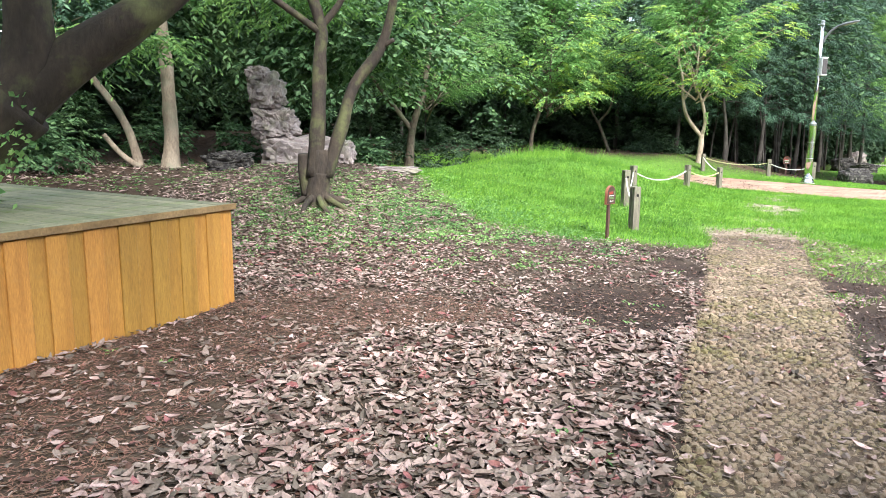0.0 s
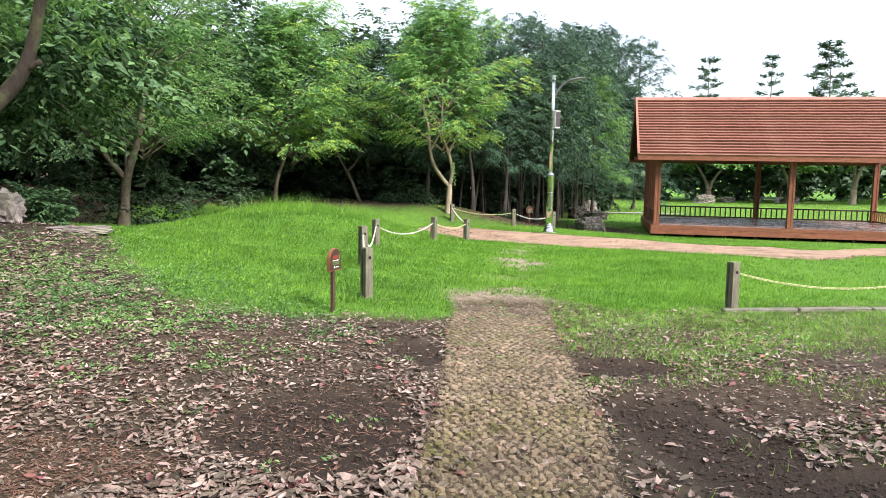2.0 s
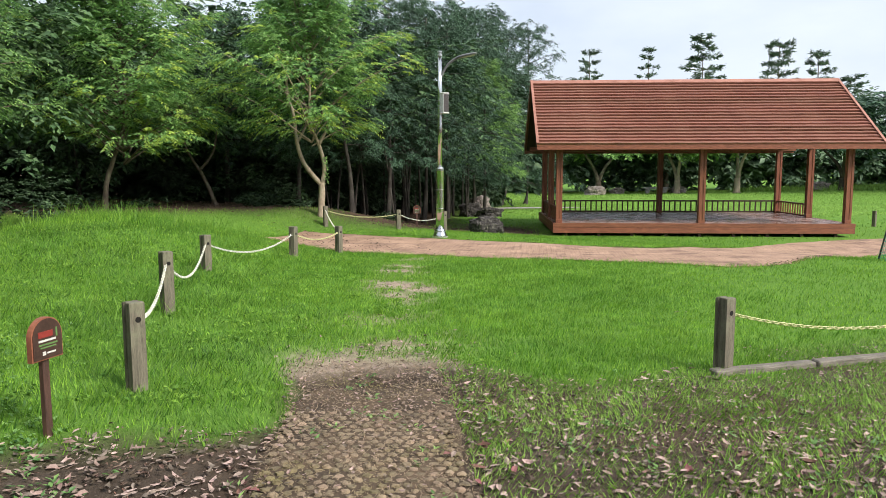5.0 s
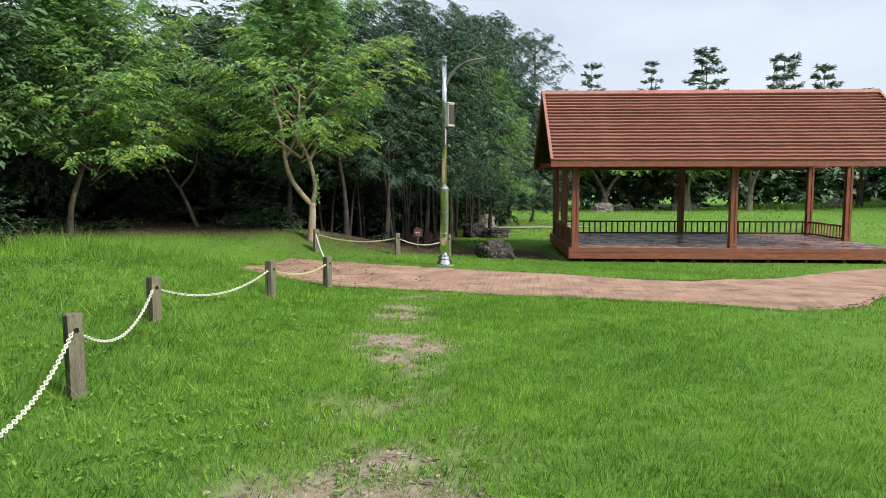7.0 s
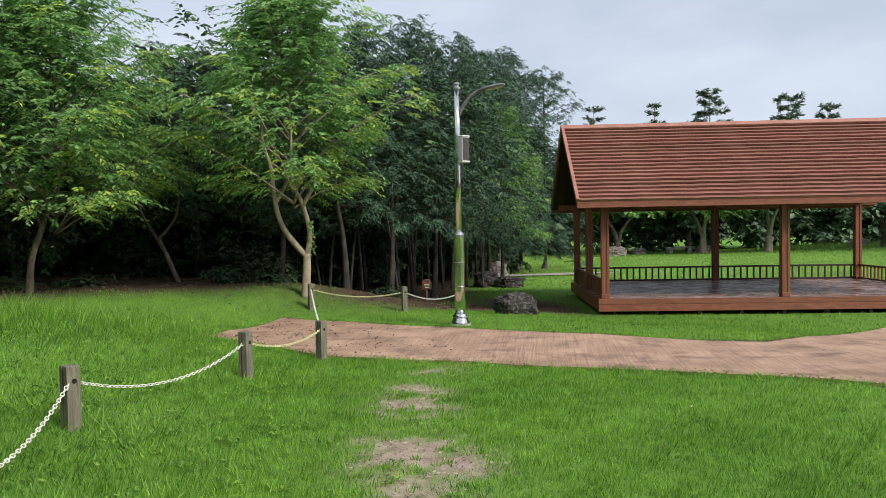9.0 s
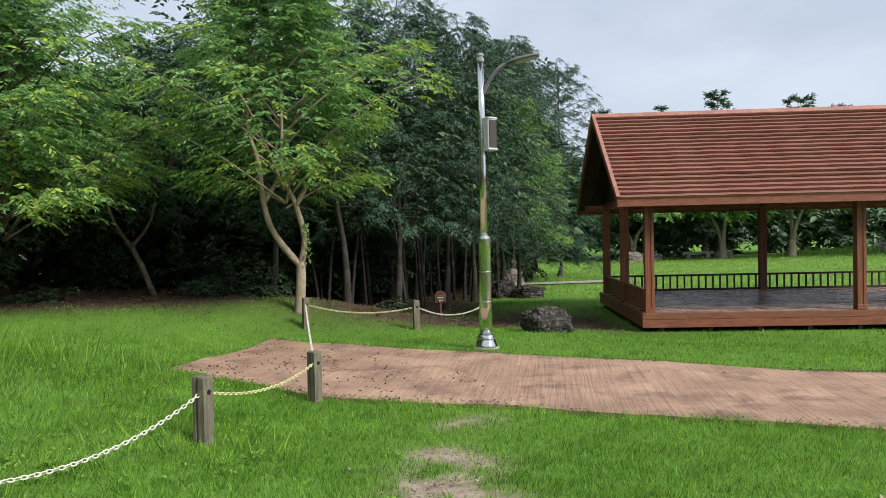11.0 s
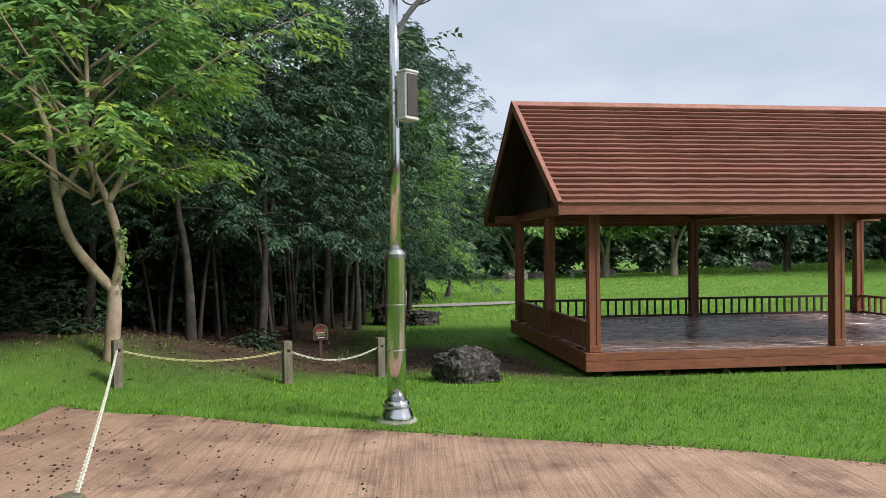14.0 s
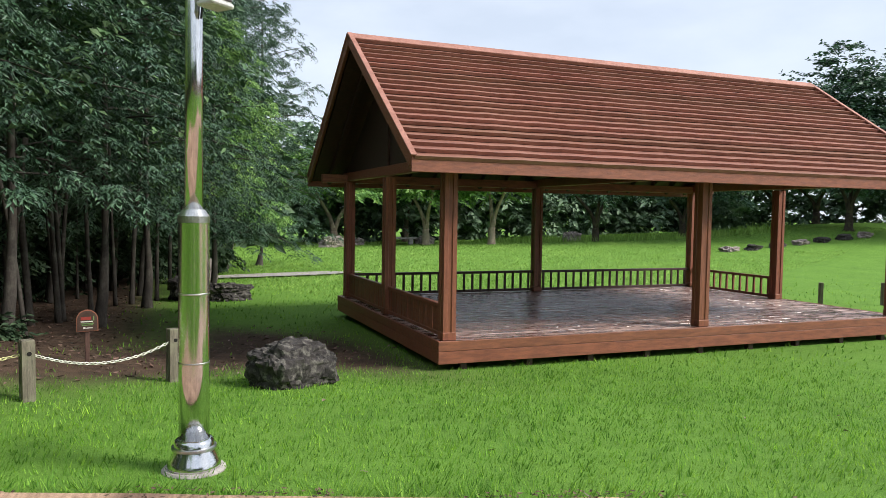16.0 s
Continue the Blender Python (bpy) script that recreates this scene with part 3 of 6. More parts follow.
# ---- ground ----
def spaced(a, b, lo, hi, near, far):
    """Grid lines from lo to hi, near apart between a and b, opening out beyond."""
    out = list(np.arange(a, b + 1e-6, near))
    for end, sign in ((hi, 1), (lo, -1)):
        p, step = (out[-1] if sign > 0 else out[0]), near
        while (end - p) * sign > 0:
            step = min(step * 1.18, far)
            p += sign * step
            out = out + [p] if sign > 0 else [p] + out
    return np.array(out)


gx, gy = spaced(-5, 14, -900, 900, 0.18, 60), spaced(0.5, 26, -900, 900, 0.18, 60)
GX, GY = np.meshgrid(gx, gy)
GZ = height(GX, GY)
paved = inside(GX, GY, PATH_EDGE)
GZ = GZ - 0.05 * paved - 0.035 * pit(GX, GY)
nx = len(gx)
ii, jj = np.meshgrid(np.arange(nx - 1), np.arange(len(gy) - 1))
q = (jj * nx + ii).ravel()
ground = raw("ground", np.stack([GX, GY, GZ], -1).reshape(-1, 3), np.stack([q, q + 1, q + nx + 1, q + nx], -1), None, smooth_faces=True)
tagged(ground, "ground of lawn, bare soil and leaf litter", "ground", kind="structure")
cover = ground.data.color_attributes.new("cover", "FLOAT_COLOR", "POINT")
wood_floor = np.clip(smooth(24.4, 26.0, GY) * (1 - smooth(11, 14, GX - 0.55 * (GY - 25))) + smooth(-3, -6, GX) + 1.5 * bell(GX, GY, 10.9, 24.7, 2.2, 0.85) + 1.3 * bell(GX, GY, 13.6, 24.4, 0.6, 1.6), 0, 1)
cover.data.foreach_set("color", np.stack([lawn(GX, GY), pit(GX, GY), wood_floor, smooth(9.7, 10.2, GY) * smooth(20, 18, GY) * smooth(2.5, 3.5, GX)], -1).astype(np.float32).ravel())


def ground_material():
    m = bpy.data.materials.new("ground")
    m.use_nodes = True
    nt = m.node_tree
    bsdf = nt.nodes["Principled BSDF"]
    co = nt.nodes.new("ShaderNodeTexCoord").outputs["Object"]
    att = nt.nodes.new("ShaderNodeAttribute")
    att.attribute_name = "cover"
    sep = nt.nodes.new("ShaderNodeSeparateColor")
    nt.links.new(att.outputs["Color"], sep.inputs["Color"])

    def nz(scale, detail=6.0):
        n = node(nt, "ShaderNodeTexNoise", Scale=scale, Detail=detail, Roughness=0.65)
        nt.links.new(co, n.inputs["Vector"])
        return n.outputs["Fac"]

    big, mid, fine = nz(0.7), nz(5.0), nz(70.0, 4.0)
    soil = mixed(nt, ramp(nt, mid, 0.35, 0.65), (0.055, 0.04, 0.03), (0.125, 0.098, 0.075))
    soil = mixed(nt, ramp(nt, big, 0.42, 0.6), soil, (0.105, 0.074, 0.052))
    soil = mixed(nt, ramp(nt, fine, 0.35, 0.75), mixed(nt, 0.5, soil, (0.05, 0.035, 0.025)), soil)
    pale = mixed(nt, ramp(nt, mid, 0.35, 0.65), (0.26, 0.2, 0.145), (0.46, 0.37, 0.29))
    soil = mixed(nt, att.outputs["Alpha"], soil, pale)
    dark = mixed(nt, ramp(nt, fine, 0.35, 0.75), (0.028, 0.02, 0.017), (0.085, 0.058, 0.045))
    turf = mixed(nt, ramp(nt, mid, 0.3, 0.7), (0.085, 0.185, 0.026), (0.165, 0.315, 0.045))
    turf = mixed(nt, ramp(nt, big, 0.35, 0.65), turf, (0.16, 0.31, 0.045))
    turf = mixed(nt, ramp(nt, fine, 0.25, 0.75), mixed(nt, 0.5, turf, (0.045, 0.1, 0.017)), turf)
    # brown floor, darkened in colour for the shade under the trees
    floor = mixed(nt, ramp(nt, mid, 0.35, 0.65), (0.05, 0.033, 0.024), (0.1, 0.064, 0.044))
    col = mixed(nt, sep.outputs["Red"], soil, turf)
    col = mixed(nt, sep.outputs["Green"], col, dark)
    wood = nt.nodes.new("ShaderNodeMath")
    wood.operation = "MULTIPLY"
    inv = nt.nodes.new("ShaderNodeMath")
    inv.operation, inv.inputs[0].default_value = "SUBTRACT", 1.0
    nt.links.new(sep.outputs["Red"], inv.inputs[1])
    nt.links.new(inv.outputs[0], wood.inputs[0])
    nt.links.new(sep.outputs["Blue"], wood.inputs[1])
    col = mixed(nt, wood.outputs[0], col, floor)
    nt.links.new(col, bsdf.inputs["Base Color"])
    bsdf.inputs["Roughness"].default_value = 0.95
    bsdf.inputs["Specular IOR Level"].default_value = 0.15
    b = nt.nodes.new("ShaderNodeBump")
    b.inputs["Strength"].default_value, b.inputs["Distance"].default_value = 0.9, 0.02
    nt.links.new(fine, b.inputs["Height"])
    nt.links.new(b.outputs["Normal"], bsdf.inputs["Normal"])
    return m


ground.data.materials.clear()
ground.data.materials.append(ground_material())

# ---- paved path ----
bm = bmesh.new()
bm.faces.new([bm.verts.new((x, y, 0)) for x, y in PATH_EDGE])
bmesh.ops.triangulate(bm, faces=bm.faces[:])
for k in range(10, 90):
    for co, no in (((k * 0.5, 0, 0), (1, 0, 0)), ((0, k * 0.5, 0), (0, 1, 0))):
        if 4 < k * 0.5 < (43 if no[0] else 24):
            bmesh.ops.bisect_plane(bm, geom=bm.verts[:] + bm.edges[:] + bm.faces[:], plane_co=co, plane_no=no)
for v in bm.verts:
    rim = 0.06 * noise.noise(Vector((v.co.x * 2.2, v.co.y * 2.2, 3))) if v.is_boundary else 0
    v.co = Vector((v.co.x + rim, v.co.y + rim, gz(v.co.x, v.co.y) + 0.012))
made = bmesh.ops.extrude_face_region(bm, geom=bm.faces[:])
for v in made["geom"]:
    if isinstance(v, bmesh.types.BMVert):
        v.co.z -= 0.09
bmesh.ops.recalc_face_normals(bm, faces=bm.faces[:])
footpath = tagged(part("paved_path", bm, M["path"]), "pink-brown brushed concrete footpath with muddy stains", "path", kind="structure")
# brushed grooves across the walk, and saw-cut joints
pm = M["path"].node_tree
gco = pm.nodes.new("ShaderNodeTexCoord")
gturn, gmap = pm.nodes.new("ShaderNodeMapping"), pm.nodes.new("ShaderNodeMapping")
gturn.inputs["Rotation"].default_value = (0, 0, radians(33))
gmap.inputs["Scale"].default_value = (30.0, 0.8, 1.0)
gwave = node(pm, "ShaderNodeTexNoise", Scale=1.0, Detail=4.0, Roughness=0.65)
gb = pm.nodes.new("ShaderNodeBump")
gb.inputs["Strength"].default_value, gb.inputs["Distance"].default_value = 0.6, 0.015
pm.links.new(gco.outputs["Object"], gturn.inputs["Vector"])
pm.links.new(gturn.outputs["Vector"], gmap.inputs["Vector"])
pm.links.new(gmap.outputs["Vector"], gwave.inputs["Vector"])
pm.links.new(gwave.outputs["Fac"], gb.inputs["Height"])
pbase = pm.nodes["Principled BSDF"].inputs["Base Color"]
streak = pm.nodes.new("ShaderNodeMix")
streak.data_type, streak.blend_type = "RGBA", "MULTIPLY"
streak.inputs["Factor"].default_value = 0.6
pm.links.new(pbase.links[0].from_socket, streak.inputs["A"])
pm.links.new(mixed(pm, ramp(pm, gwave.outputs["Fac"], 0.34, 0.56), (0.6, 0.57, 0.54), (1.12, 1.12, 1.12)), streak.inputs["B"])
pm.links.new(streak.outputs["Result"], pbase)
old = pm.nodes["Principled BSDF"].inputs["Normal"].links[0].from_socket
pm.links.new(old, gb.inputs["Normal"])
pm.links.new(gb.outputs["Normal"], pm.nodes["Principled BSDF"].inputs["Normal"])
for a, b in (((12.3, 13.3), (12.75, 16.4)), ((16.9, 15.2), (16.5, 17.5))):
    bm = bmesh.new()
    n = 10
    rows = []
    for k in range(n + 1):
        x, y = a[0] + (b[0] - a[0]) * k / n, a[1] + (b[1] - a[1]) * k / n
        d = Vector((b[1] - a[1], a[0] - b[0])).normalized() * 0.004
        rows.append((bm.verts.new((x - d.x, y - d.y, gz(x, y) + 0.0165)), bm.verts.new((x + d.x, y + d.y, gz(x, y) + 0.0165))))
    for r, s in zip(rows, rows[1:]):
        bm.faces.new((r[0], r[1], s[1], s[0]))
    part("joint", bm, M["joint"], footpath)


# ---- pavilion ----
def pavilion():
    base = -0.44
    pav = thing("pavilion", pose(PAV[0], PAV[1], base, 0, 0, PAV_TURN), "open red-brown timber pavilion with a tiled gable roof and wet deck", "pavilion")
    top = 0.405
    xs, ys = (0.0, 3.96, 7.95), (0.0, 2.43, 4.86)
    # deck: planks, skirts of two boards, joist stubs
    bm = bmesh.new()
    for y in np.arange(0.1, 4.9, 0.58):
        box(bm, (3.97, y, top - 0.11), (7.9, 0.07, 0.14))
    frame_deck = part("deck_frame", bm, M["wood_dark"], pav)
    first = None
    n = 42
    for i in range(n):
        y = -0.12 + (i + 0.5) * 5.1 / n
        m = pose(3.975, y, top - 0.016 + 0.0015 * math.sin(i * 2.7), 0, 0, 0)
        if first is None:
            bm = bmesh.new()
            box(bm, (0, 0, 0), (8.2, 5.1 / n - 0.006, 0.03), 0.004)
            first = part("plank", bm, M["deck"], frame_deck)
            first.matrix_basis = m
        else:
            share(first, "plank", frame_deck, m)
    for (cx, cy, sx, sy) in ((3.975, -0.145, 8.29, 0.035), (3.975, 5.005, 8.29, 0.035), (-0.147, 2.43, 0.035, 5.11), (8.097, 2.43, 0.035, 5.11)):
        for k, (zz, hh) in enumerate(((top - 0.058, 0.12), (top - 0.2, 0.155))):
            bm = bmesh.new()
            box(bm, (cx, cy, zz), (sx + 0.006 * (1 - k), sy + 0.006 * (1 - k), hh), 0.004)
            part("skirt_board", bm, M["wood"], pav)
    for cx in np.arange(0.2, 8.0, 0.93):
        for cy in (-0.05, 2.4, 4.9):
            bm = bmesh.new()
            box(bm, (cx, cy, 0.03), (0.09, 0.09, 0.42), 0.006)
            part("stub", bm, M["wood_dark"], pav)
    # posts: grooved square timbers
    def post(x, y, dark=False):
        bm = bmesh.new()
        w, g = 0.085, 0.012
        prof = [(-w, -w), (-0.03, -w), (-0.024, -w + g), (0.024, -w + g), (0.03, -w), (w, -w), (w, -0.03), (w - g, -0.024), (w - g, 0.024), (w, 0.03), (w, w), (0.03, w), (0.024, w - g), (-0.024, w - g), (-0.03, w), (-w, w), (-w, 0.03), (-w + g, 0.024), (-w + g, -0.024), (-w, -0.03)]
        lo = [bm.verts.new((a, b, top)) for a, b in prof]
        hi = [bm.verts.new((a, b, 2.52)) for a, b in prof]
        for j in range(len(prof)):
            bm.faces.new((lo[j], lo[(j + 1) % len(prof)], hi[(j + 1) % len(prof)], hi[j]))
        bm.faces.new(hi)
        ob = part("post", bm, M["wood_up"], pav)
        ob.location = (x, y, 0)
        bm = bmesh.new()
        box(bm, (0, 0, top + 0.05), (0.184, 0.184, 0.1), 0.008)
        foot = part("post_foot", bm, M["wood_up"], ob)

    for x in xs:
        for y in ys:
            if not (x == xs[1] and y == ys[1]):
                post(x, y)
    # plates and tie beams
    for y in (ys[0], ys[2]):
        bm = bmesh.new()
        box(bm, (3.975, y, 2.585), (9.0, 0.13, 0.15), 0.008)
        part("beam", bm, M["wood"], pav)
    for x in xs:
        bm = bmesh.new()
        box(bm, (x, 2.43, 2.62), (0.12, 5.6, 0.15), 0.008)
        part("tie_beam", bm, M["wood"], pav)
        bm = bmesh.new()
        box(bm, (x, 2.43, 3.6), (0.11, 0.11, 1.85), 0.006)
        part("king_post", bm, M["wood_dark"], pav)
    # rails: end panels of upright boards on the west end, open balusters elsewhere
    def rail(x0, y0, x1, y1, solid=False, dark=True):
        length = math.hypot(x1 - x0, y1 - y0)
        material = M["wood_dark"] if dark else M["wood"]
        bm = bmesh.new()
        box(bm, (length / 2, 0, 0.405), (length, 0.07, 0.05), 0.006)
        r = part("railing", bm, material, pav)
        r.matrix_basis = pose(x0, y0, top, 0, 0, math.degrees(math.atan2(y1 - y0, x1 - x0)))
        bm = bmesh.new()
        box(bm, (length / 2, 0, 0.04), (length, 0.05, 0.05), 0.005)
        part("bottom_rail", bm, material, r)
        step = 0.125 if solid else 0.178
        n = max(int(length / step), 2)
        bm = bmesh.new()
        box(bm, (0, 0, 0.222), (0.112 if solid else 0.042, 0.026 if solid else 0.036, 0.318), 0.004)
        one = part("board" if solid else "baluster", bm, material, r)
        for k in range(n):
            m = pose((k + 0.5) * length / n, 0.004 * (k % 2) if solid else 0, 0)
            if k:
                share(one, one.name.split(".")[0], r, m)
            else:
                one.matrix_basis = m

    g = 0.085
    rail(xs[0] + g, ys[2], xs[1] - g, ys[2])
    rail(xs[1] + g, ys[2], xs[2] - g, ys[2])
    rail(xs[0], ys[0] + g, xs[0], ys[1] - g, True, False)
    rail(xs[0], ys[1] + g, xs[0], ys[2] - g, True, False)
    rail(xs[2], ys[1] + g, xs[2], ys[2] - g, False, False)
    # roof: sheathing, rafters, lapped courses, edge boards, cap
    x0, x1 = -0.645, 8.595
    ridge_z, eave_z, mid, reach = 4.60, 2.60, 2.43, 2.93
    slope = math.atan2(ridge_z - eave_z, reach)
    run = math.hypot(ridge_z - eave_z, reach)
    bm = bmesh.new()
    for sgn in (-1, 1):
        m = Matrix.Translation((0, mid, ridge_z)) @ Matrix.Rotation(-sgn * slope, 4, "X")
        box(bm, ((x0 + x1) / 2, sgn * run / 2, -0.055), (x1 - x0 - 0.08, run - 0.02, 0.03), 0, m)
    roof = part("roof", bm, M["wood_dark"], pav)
    courses = 21
    bm = bmesh.new()
    step = run / courses
    nseg = 40
    # a course: a wedge, thick at its lower edge, slightly uneven along its length
    rows = []
    for k in range(nseg + 1):
        x = (x1 - x0) * k / nseg
        j = 0.0025 * math.sin(k * 1.9) + 0.003 * noise.noise(Vector((k * 0.6, 1, 0)))
        rows.append([bm.verts.new((x, a, b + j)) for a, b in ((0, 0.006), (step * 1.14, 0.07), (step * 1.14, 0.022), (0, -0.006))])
    for a, b in zip(rows, rows[1:]):
        for j in range(4):
            bm.faces.new((a[j], b[j], b[(j + 1) % 4], a[(j + 1) % 4]))
    bm.faces.new(rows[0])
    bm.faces.new(rows[-1][::-1])
    bmesh.ops.recalc_face_normals(bm, faces=bm.faces[:])
    one = part("shingle_course", bm, M["shingle"], roof)
    for side in (0, 1):
        for k in range(courses):
            jit = 0.003 * math.sin(k * 5.1 + side)
            if side == 0:
                m = Matrix.Translation((x1, mid, ridge_z - 0.02)) @ Matrix.Rotation(math.pi, 4, "Z") @ Matrix.Rotation(-slope, 4, "X") @ Matrix.Translation((0, k * step, jit))
            else:
                m = Matrix.Translation((x0, mid, ridge_z - 0.02)) @ Matrix.Rotation(-slope, 4, "X") @ Matrix.Translation((0, k * step, jit))
            if side == 0 and k == 0:
                one.matrix_basis = m
            else:
                share(one, "shingle_course", roof, m)
    for sgn in (-1, 1):
        m = Matrix.Translation((0, mid, ridge_z)) @ Matrix.Rotation(-sgn * slope, 4, "X")
        bm = bmesh.new()
        box(bm, ((x0 + x1) / 2, sgn * 0.085, 0.045), (x1 - x0 + 0.05, 0.18, 0.03), 0.006, m)
        part("ridge_cap", bm, M["ridge"], roof)
        for x in (x0 - 0.012, x1 + 0.012):
            bm = bmesh.new()
            box(bm, (x, sgn * run / 2, -0.035), (0.045, run + 0.02, 0.15), 0.006, m)
            part("barge_board", bm, M["wood"], roof)
            bm = bmesh.new()
            box(bm, (x, sgn * run / 2, 0.052), (0.075, run + 0.03, 0.02), 0.004, m)
            part("barge_trim", bm, M["ridge"], roof)
        bm = bmesh.new()
        box(bm, ((x0 + x1) / 2, mid + sgn * (reach + 0.01), eave_z - 0.07), (x1 - x0 + 0.07, 0.035, 0.17), 0.006)
        part("fascia_board", bm, M["wood"], roof)
        for x in np.arange(x0 + 0.35, x1, 0.52):
            bm = bmesh.new()
            box(bm, (x, sgn * run / 2, -0.115), (0.07, run - 0.06, 0.09), 0.004, m)
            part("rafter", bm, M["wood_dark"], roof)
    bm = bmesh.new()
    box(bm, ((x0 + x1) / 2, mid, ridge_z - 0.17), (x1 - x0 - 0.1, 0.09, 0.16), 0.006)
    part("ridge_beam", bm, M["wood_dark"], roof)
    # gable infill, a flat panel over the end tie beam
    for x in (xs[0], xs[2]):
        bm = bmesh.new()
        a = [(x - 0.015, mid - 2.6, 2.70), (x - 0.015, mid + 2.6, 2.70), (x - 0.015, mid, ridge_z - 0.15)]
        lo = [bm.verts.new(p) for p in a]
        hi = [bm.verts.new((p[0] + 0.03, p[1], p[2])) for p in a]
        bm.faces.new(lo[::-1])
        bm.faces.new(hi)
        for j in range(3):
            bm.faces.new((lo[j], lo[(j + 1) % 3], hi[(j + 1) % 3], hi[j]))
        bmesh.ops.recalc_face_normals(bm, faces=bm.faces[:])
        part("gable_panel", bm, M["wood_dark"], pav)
    return pav


pavilion()


# ---- street lamp ----
def street_lamp(x, y):
    z0 = gz(x, y)
    lamp = thing("street_lamp", pose(x, y, z0), "polished steel street lamp with a wide sleeve and a single arm", "street lamp")
    bm = bmesh.new()
    lathe(bm, [(0.2, -0.05), (0.2, 0.008), (0.185, 0.022)], 20)
    part("concrete_pad", bm, M["kerb"], lamp, "grey concrete pad")
    part("base_flange", lathe(bmesh.new(), [(0.166, 0.02), (0.166, 0.04), (0.156, 0.065), (0.14, 0.105), (0.131, 0.132), (0.126, 0.15), (0.122, 0.19), (0.112, 0.203), (0.098, 0.206)], 28), M["steel"], lamp, smooth_faces=True)
    part("base_collar", lathe(bmesh.new(), [(0.136, 0.138), (0.141, 0.142), (0.139, 0.156), (0.132, 0.16)], 28), M["steel_dull"], lamp, "worn grey collar")
    part("sleeve", lathe(bmesh.new(), [(0.095, 0.2), (0.095, 0.62), (0.095, 1.1), (0.094, 1.575), (0.095, 1.58), (0.095, 1.62), (0.062, 1.66)], 28), M["steel"], lamp, smooth_faces=True)
    part("sleeve_cap", lathe(bmesh.new(), [(0.097, 1.585), (0.098, 1.625), (0.066, 1.668), (0.057, 1.668)], 28), M["steel_dull"], lamp)
    for zz in (0.69, 1.13):
        part("seam_band", lathe(bmesh.new(), [(0.0965, zz), (0.0975, zz + 0.003), (0.0975, zz + 0.008), (0.0965, zz + 0.011)], 28), M["steel_dull"], lamp)
    part("pole", lathe(bmesh.new(), [(0.057, 1.64), (0.054, 2.6), (0.05, 3.4), (0.045, 4.22)], 20), M["steel"], lamp, smooth_faces=True)
    part("pole_cap", lathe(bmesh.new(), [(0.045, 4.22), (0.058, 4.23), (0.058, 4.26), (0.04, 4.28), (0.04, 4.3), (0.054, 4.31), (0.054, 4.335), (0.02, 4.35)], 16), M["steel_dull"], lamp)
    arm_turn = -34
    bm = tube(bmesh.new(), curve_pts([(0.03, 0, 3.74), (0.1, 0, 3.9), (0.22, 0, 4.06), (0.34, 0, 4.15), (0.42, 0, 4.18)]), [0.028] * 17, 10)
    arm = part("arm", bm, M["lamp_grey"], lamp, smooth_faces=True)
    arm.matrix_basis = pose(0, 0, 0, 0, 0, arm_turn)
    bm = bmesh.new()
    prof = [(0.38, 0.03, 0.028), (0.44, 0.075, 0.04), (0.54, 0.115, 0.05), (0.68, 0.125, 0.048), (0.79, 0.11, 0.036), (0.86, 0.07, 0.022)]
    rings = []
    for i, (px, w, h) in enumerate(prof):
        zc = 4.175 + 0.2 * (px - 0.38)
        rings.append([bm.verts.new((px, w * math.cos(a), zc + h * max(math.sin(a), -0.45))) for a in [2 * math.pi * j / 14 for j in range(14)]])
    for a, b in zip(rings, rings[1:]):
        for j in range(14):
            bm.faces.new((a[j], a[(j + 1) % 14], b[(j + 1) % 14], b[j]))
    bm.faces.new(rings[0][::-1])
    bm.faces.new(rings[-1])
    bmesh.ops.recalc_face_normals(bm, faces=bm.faces[:])
    head = part("lamp_head", bm, M["lamp_grey"], lamp, "dark grey cobra-head housing", True)
    head.matrix_basis = pose(0, 0, 0, 0, 0, arm_turn)
    bm = bmesh.new()
    box(bm, (0.665, 0, 4.21), (0.29, 0.18, 0.012), 0.005, pose(0, 0, 0, 0, 0, 0))
    bmesh.ops.rotate(bm, verts=bm.verts[:], cent=(0.665, 0, 4.21), matrix=Matrix.Rotation(radians(-11.3), 3, "Y"))
    part("lens", bm, M["lamp_glass"], head, "milky lens")
    wire = part("cable", tube(bmesh.new(), curve_pts([(0.04, 0, 4.16), (0.13, 0, 4.07), (0.26, 0, 4.06), (0.4, 0, 4.13)]), [0.008] * 13, 6), M["cable"], lamp)
    wire.matrix_basis = pose(0, 0, 0, 0, 0, arm_turn)
    for zz in (3.08, 3.2):
        part("clamp_band", lathe(bmesh.new(), [(0.051, zz), (0.057, zz + 0.002), (0.057, zz + 0.022), (0.051, zz + 0.024)], 18), M["steel_dull"], lamp)
    loud = thing("loudspeaker", pose(x, y, z0, 0, 0, -80), "light grey loudspeaker with a dark grille clamped to lamp pole", "loudspeaker")
    bm = bmesh.new()
    box(bm, (0.19, 0.0, 3.14), (0.13, 0.16, 0.44), 0.012)
    body = part("housing", bm, M["speaker"], loud)
    for zz in (2.915, 3.365):
        bm = bmesh.new()
        box(bm, (0.192, 0.0, zz), (0.15, 0.175, 0.03), 0.01)
        part("end_cap", bm, M["speaker"], body)
    bm = bmesh.new()
    box(bm, (0.257, 0, 3.14), (0.014, 0.135, 0.4), 0.004)
    part("grille", bm, M["grille"], body, "dark perforated grille")
    bm = bmesh.new()
    box(bm, (0.095, 0, 3.14), (0.08, 0.035, 0.2), 0.004)
    part("bracket", bm, M["steel_dull"], loud)
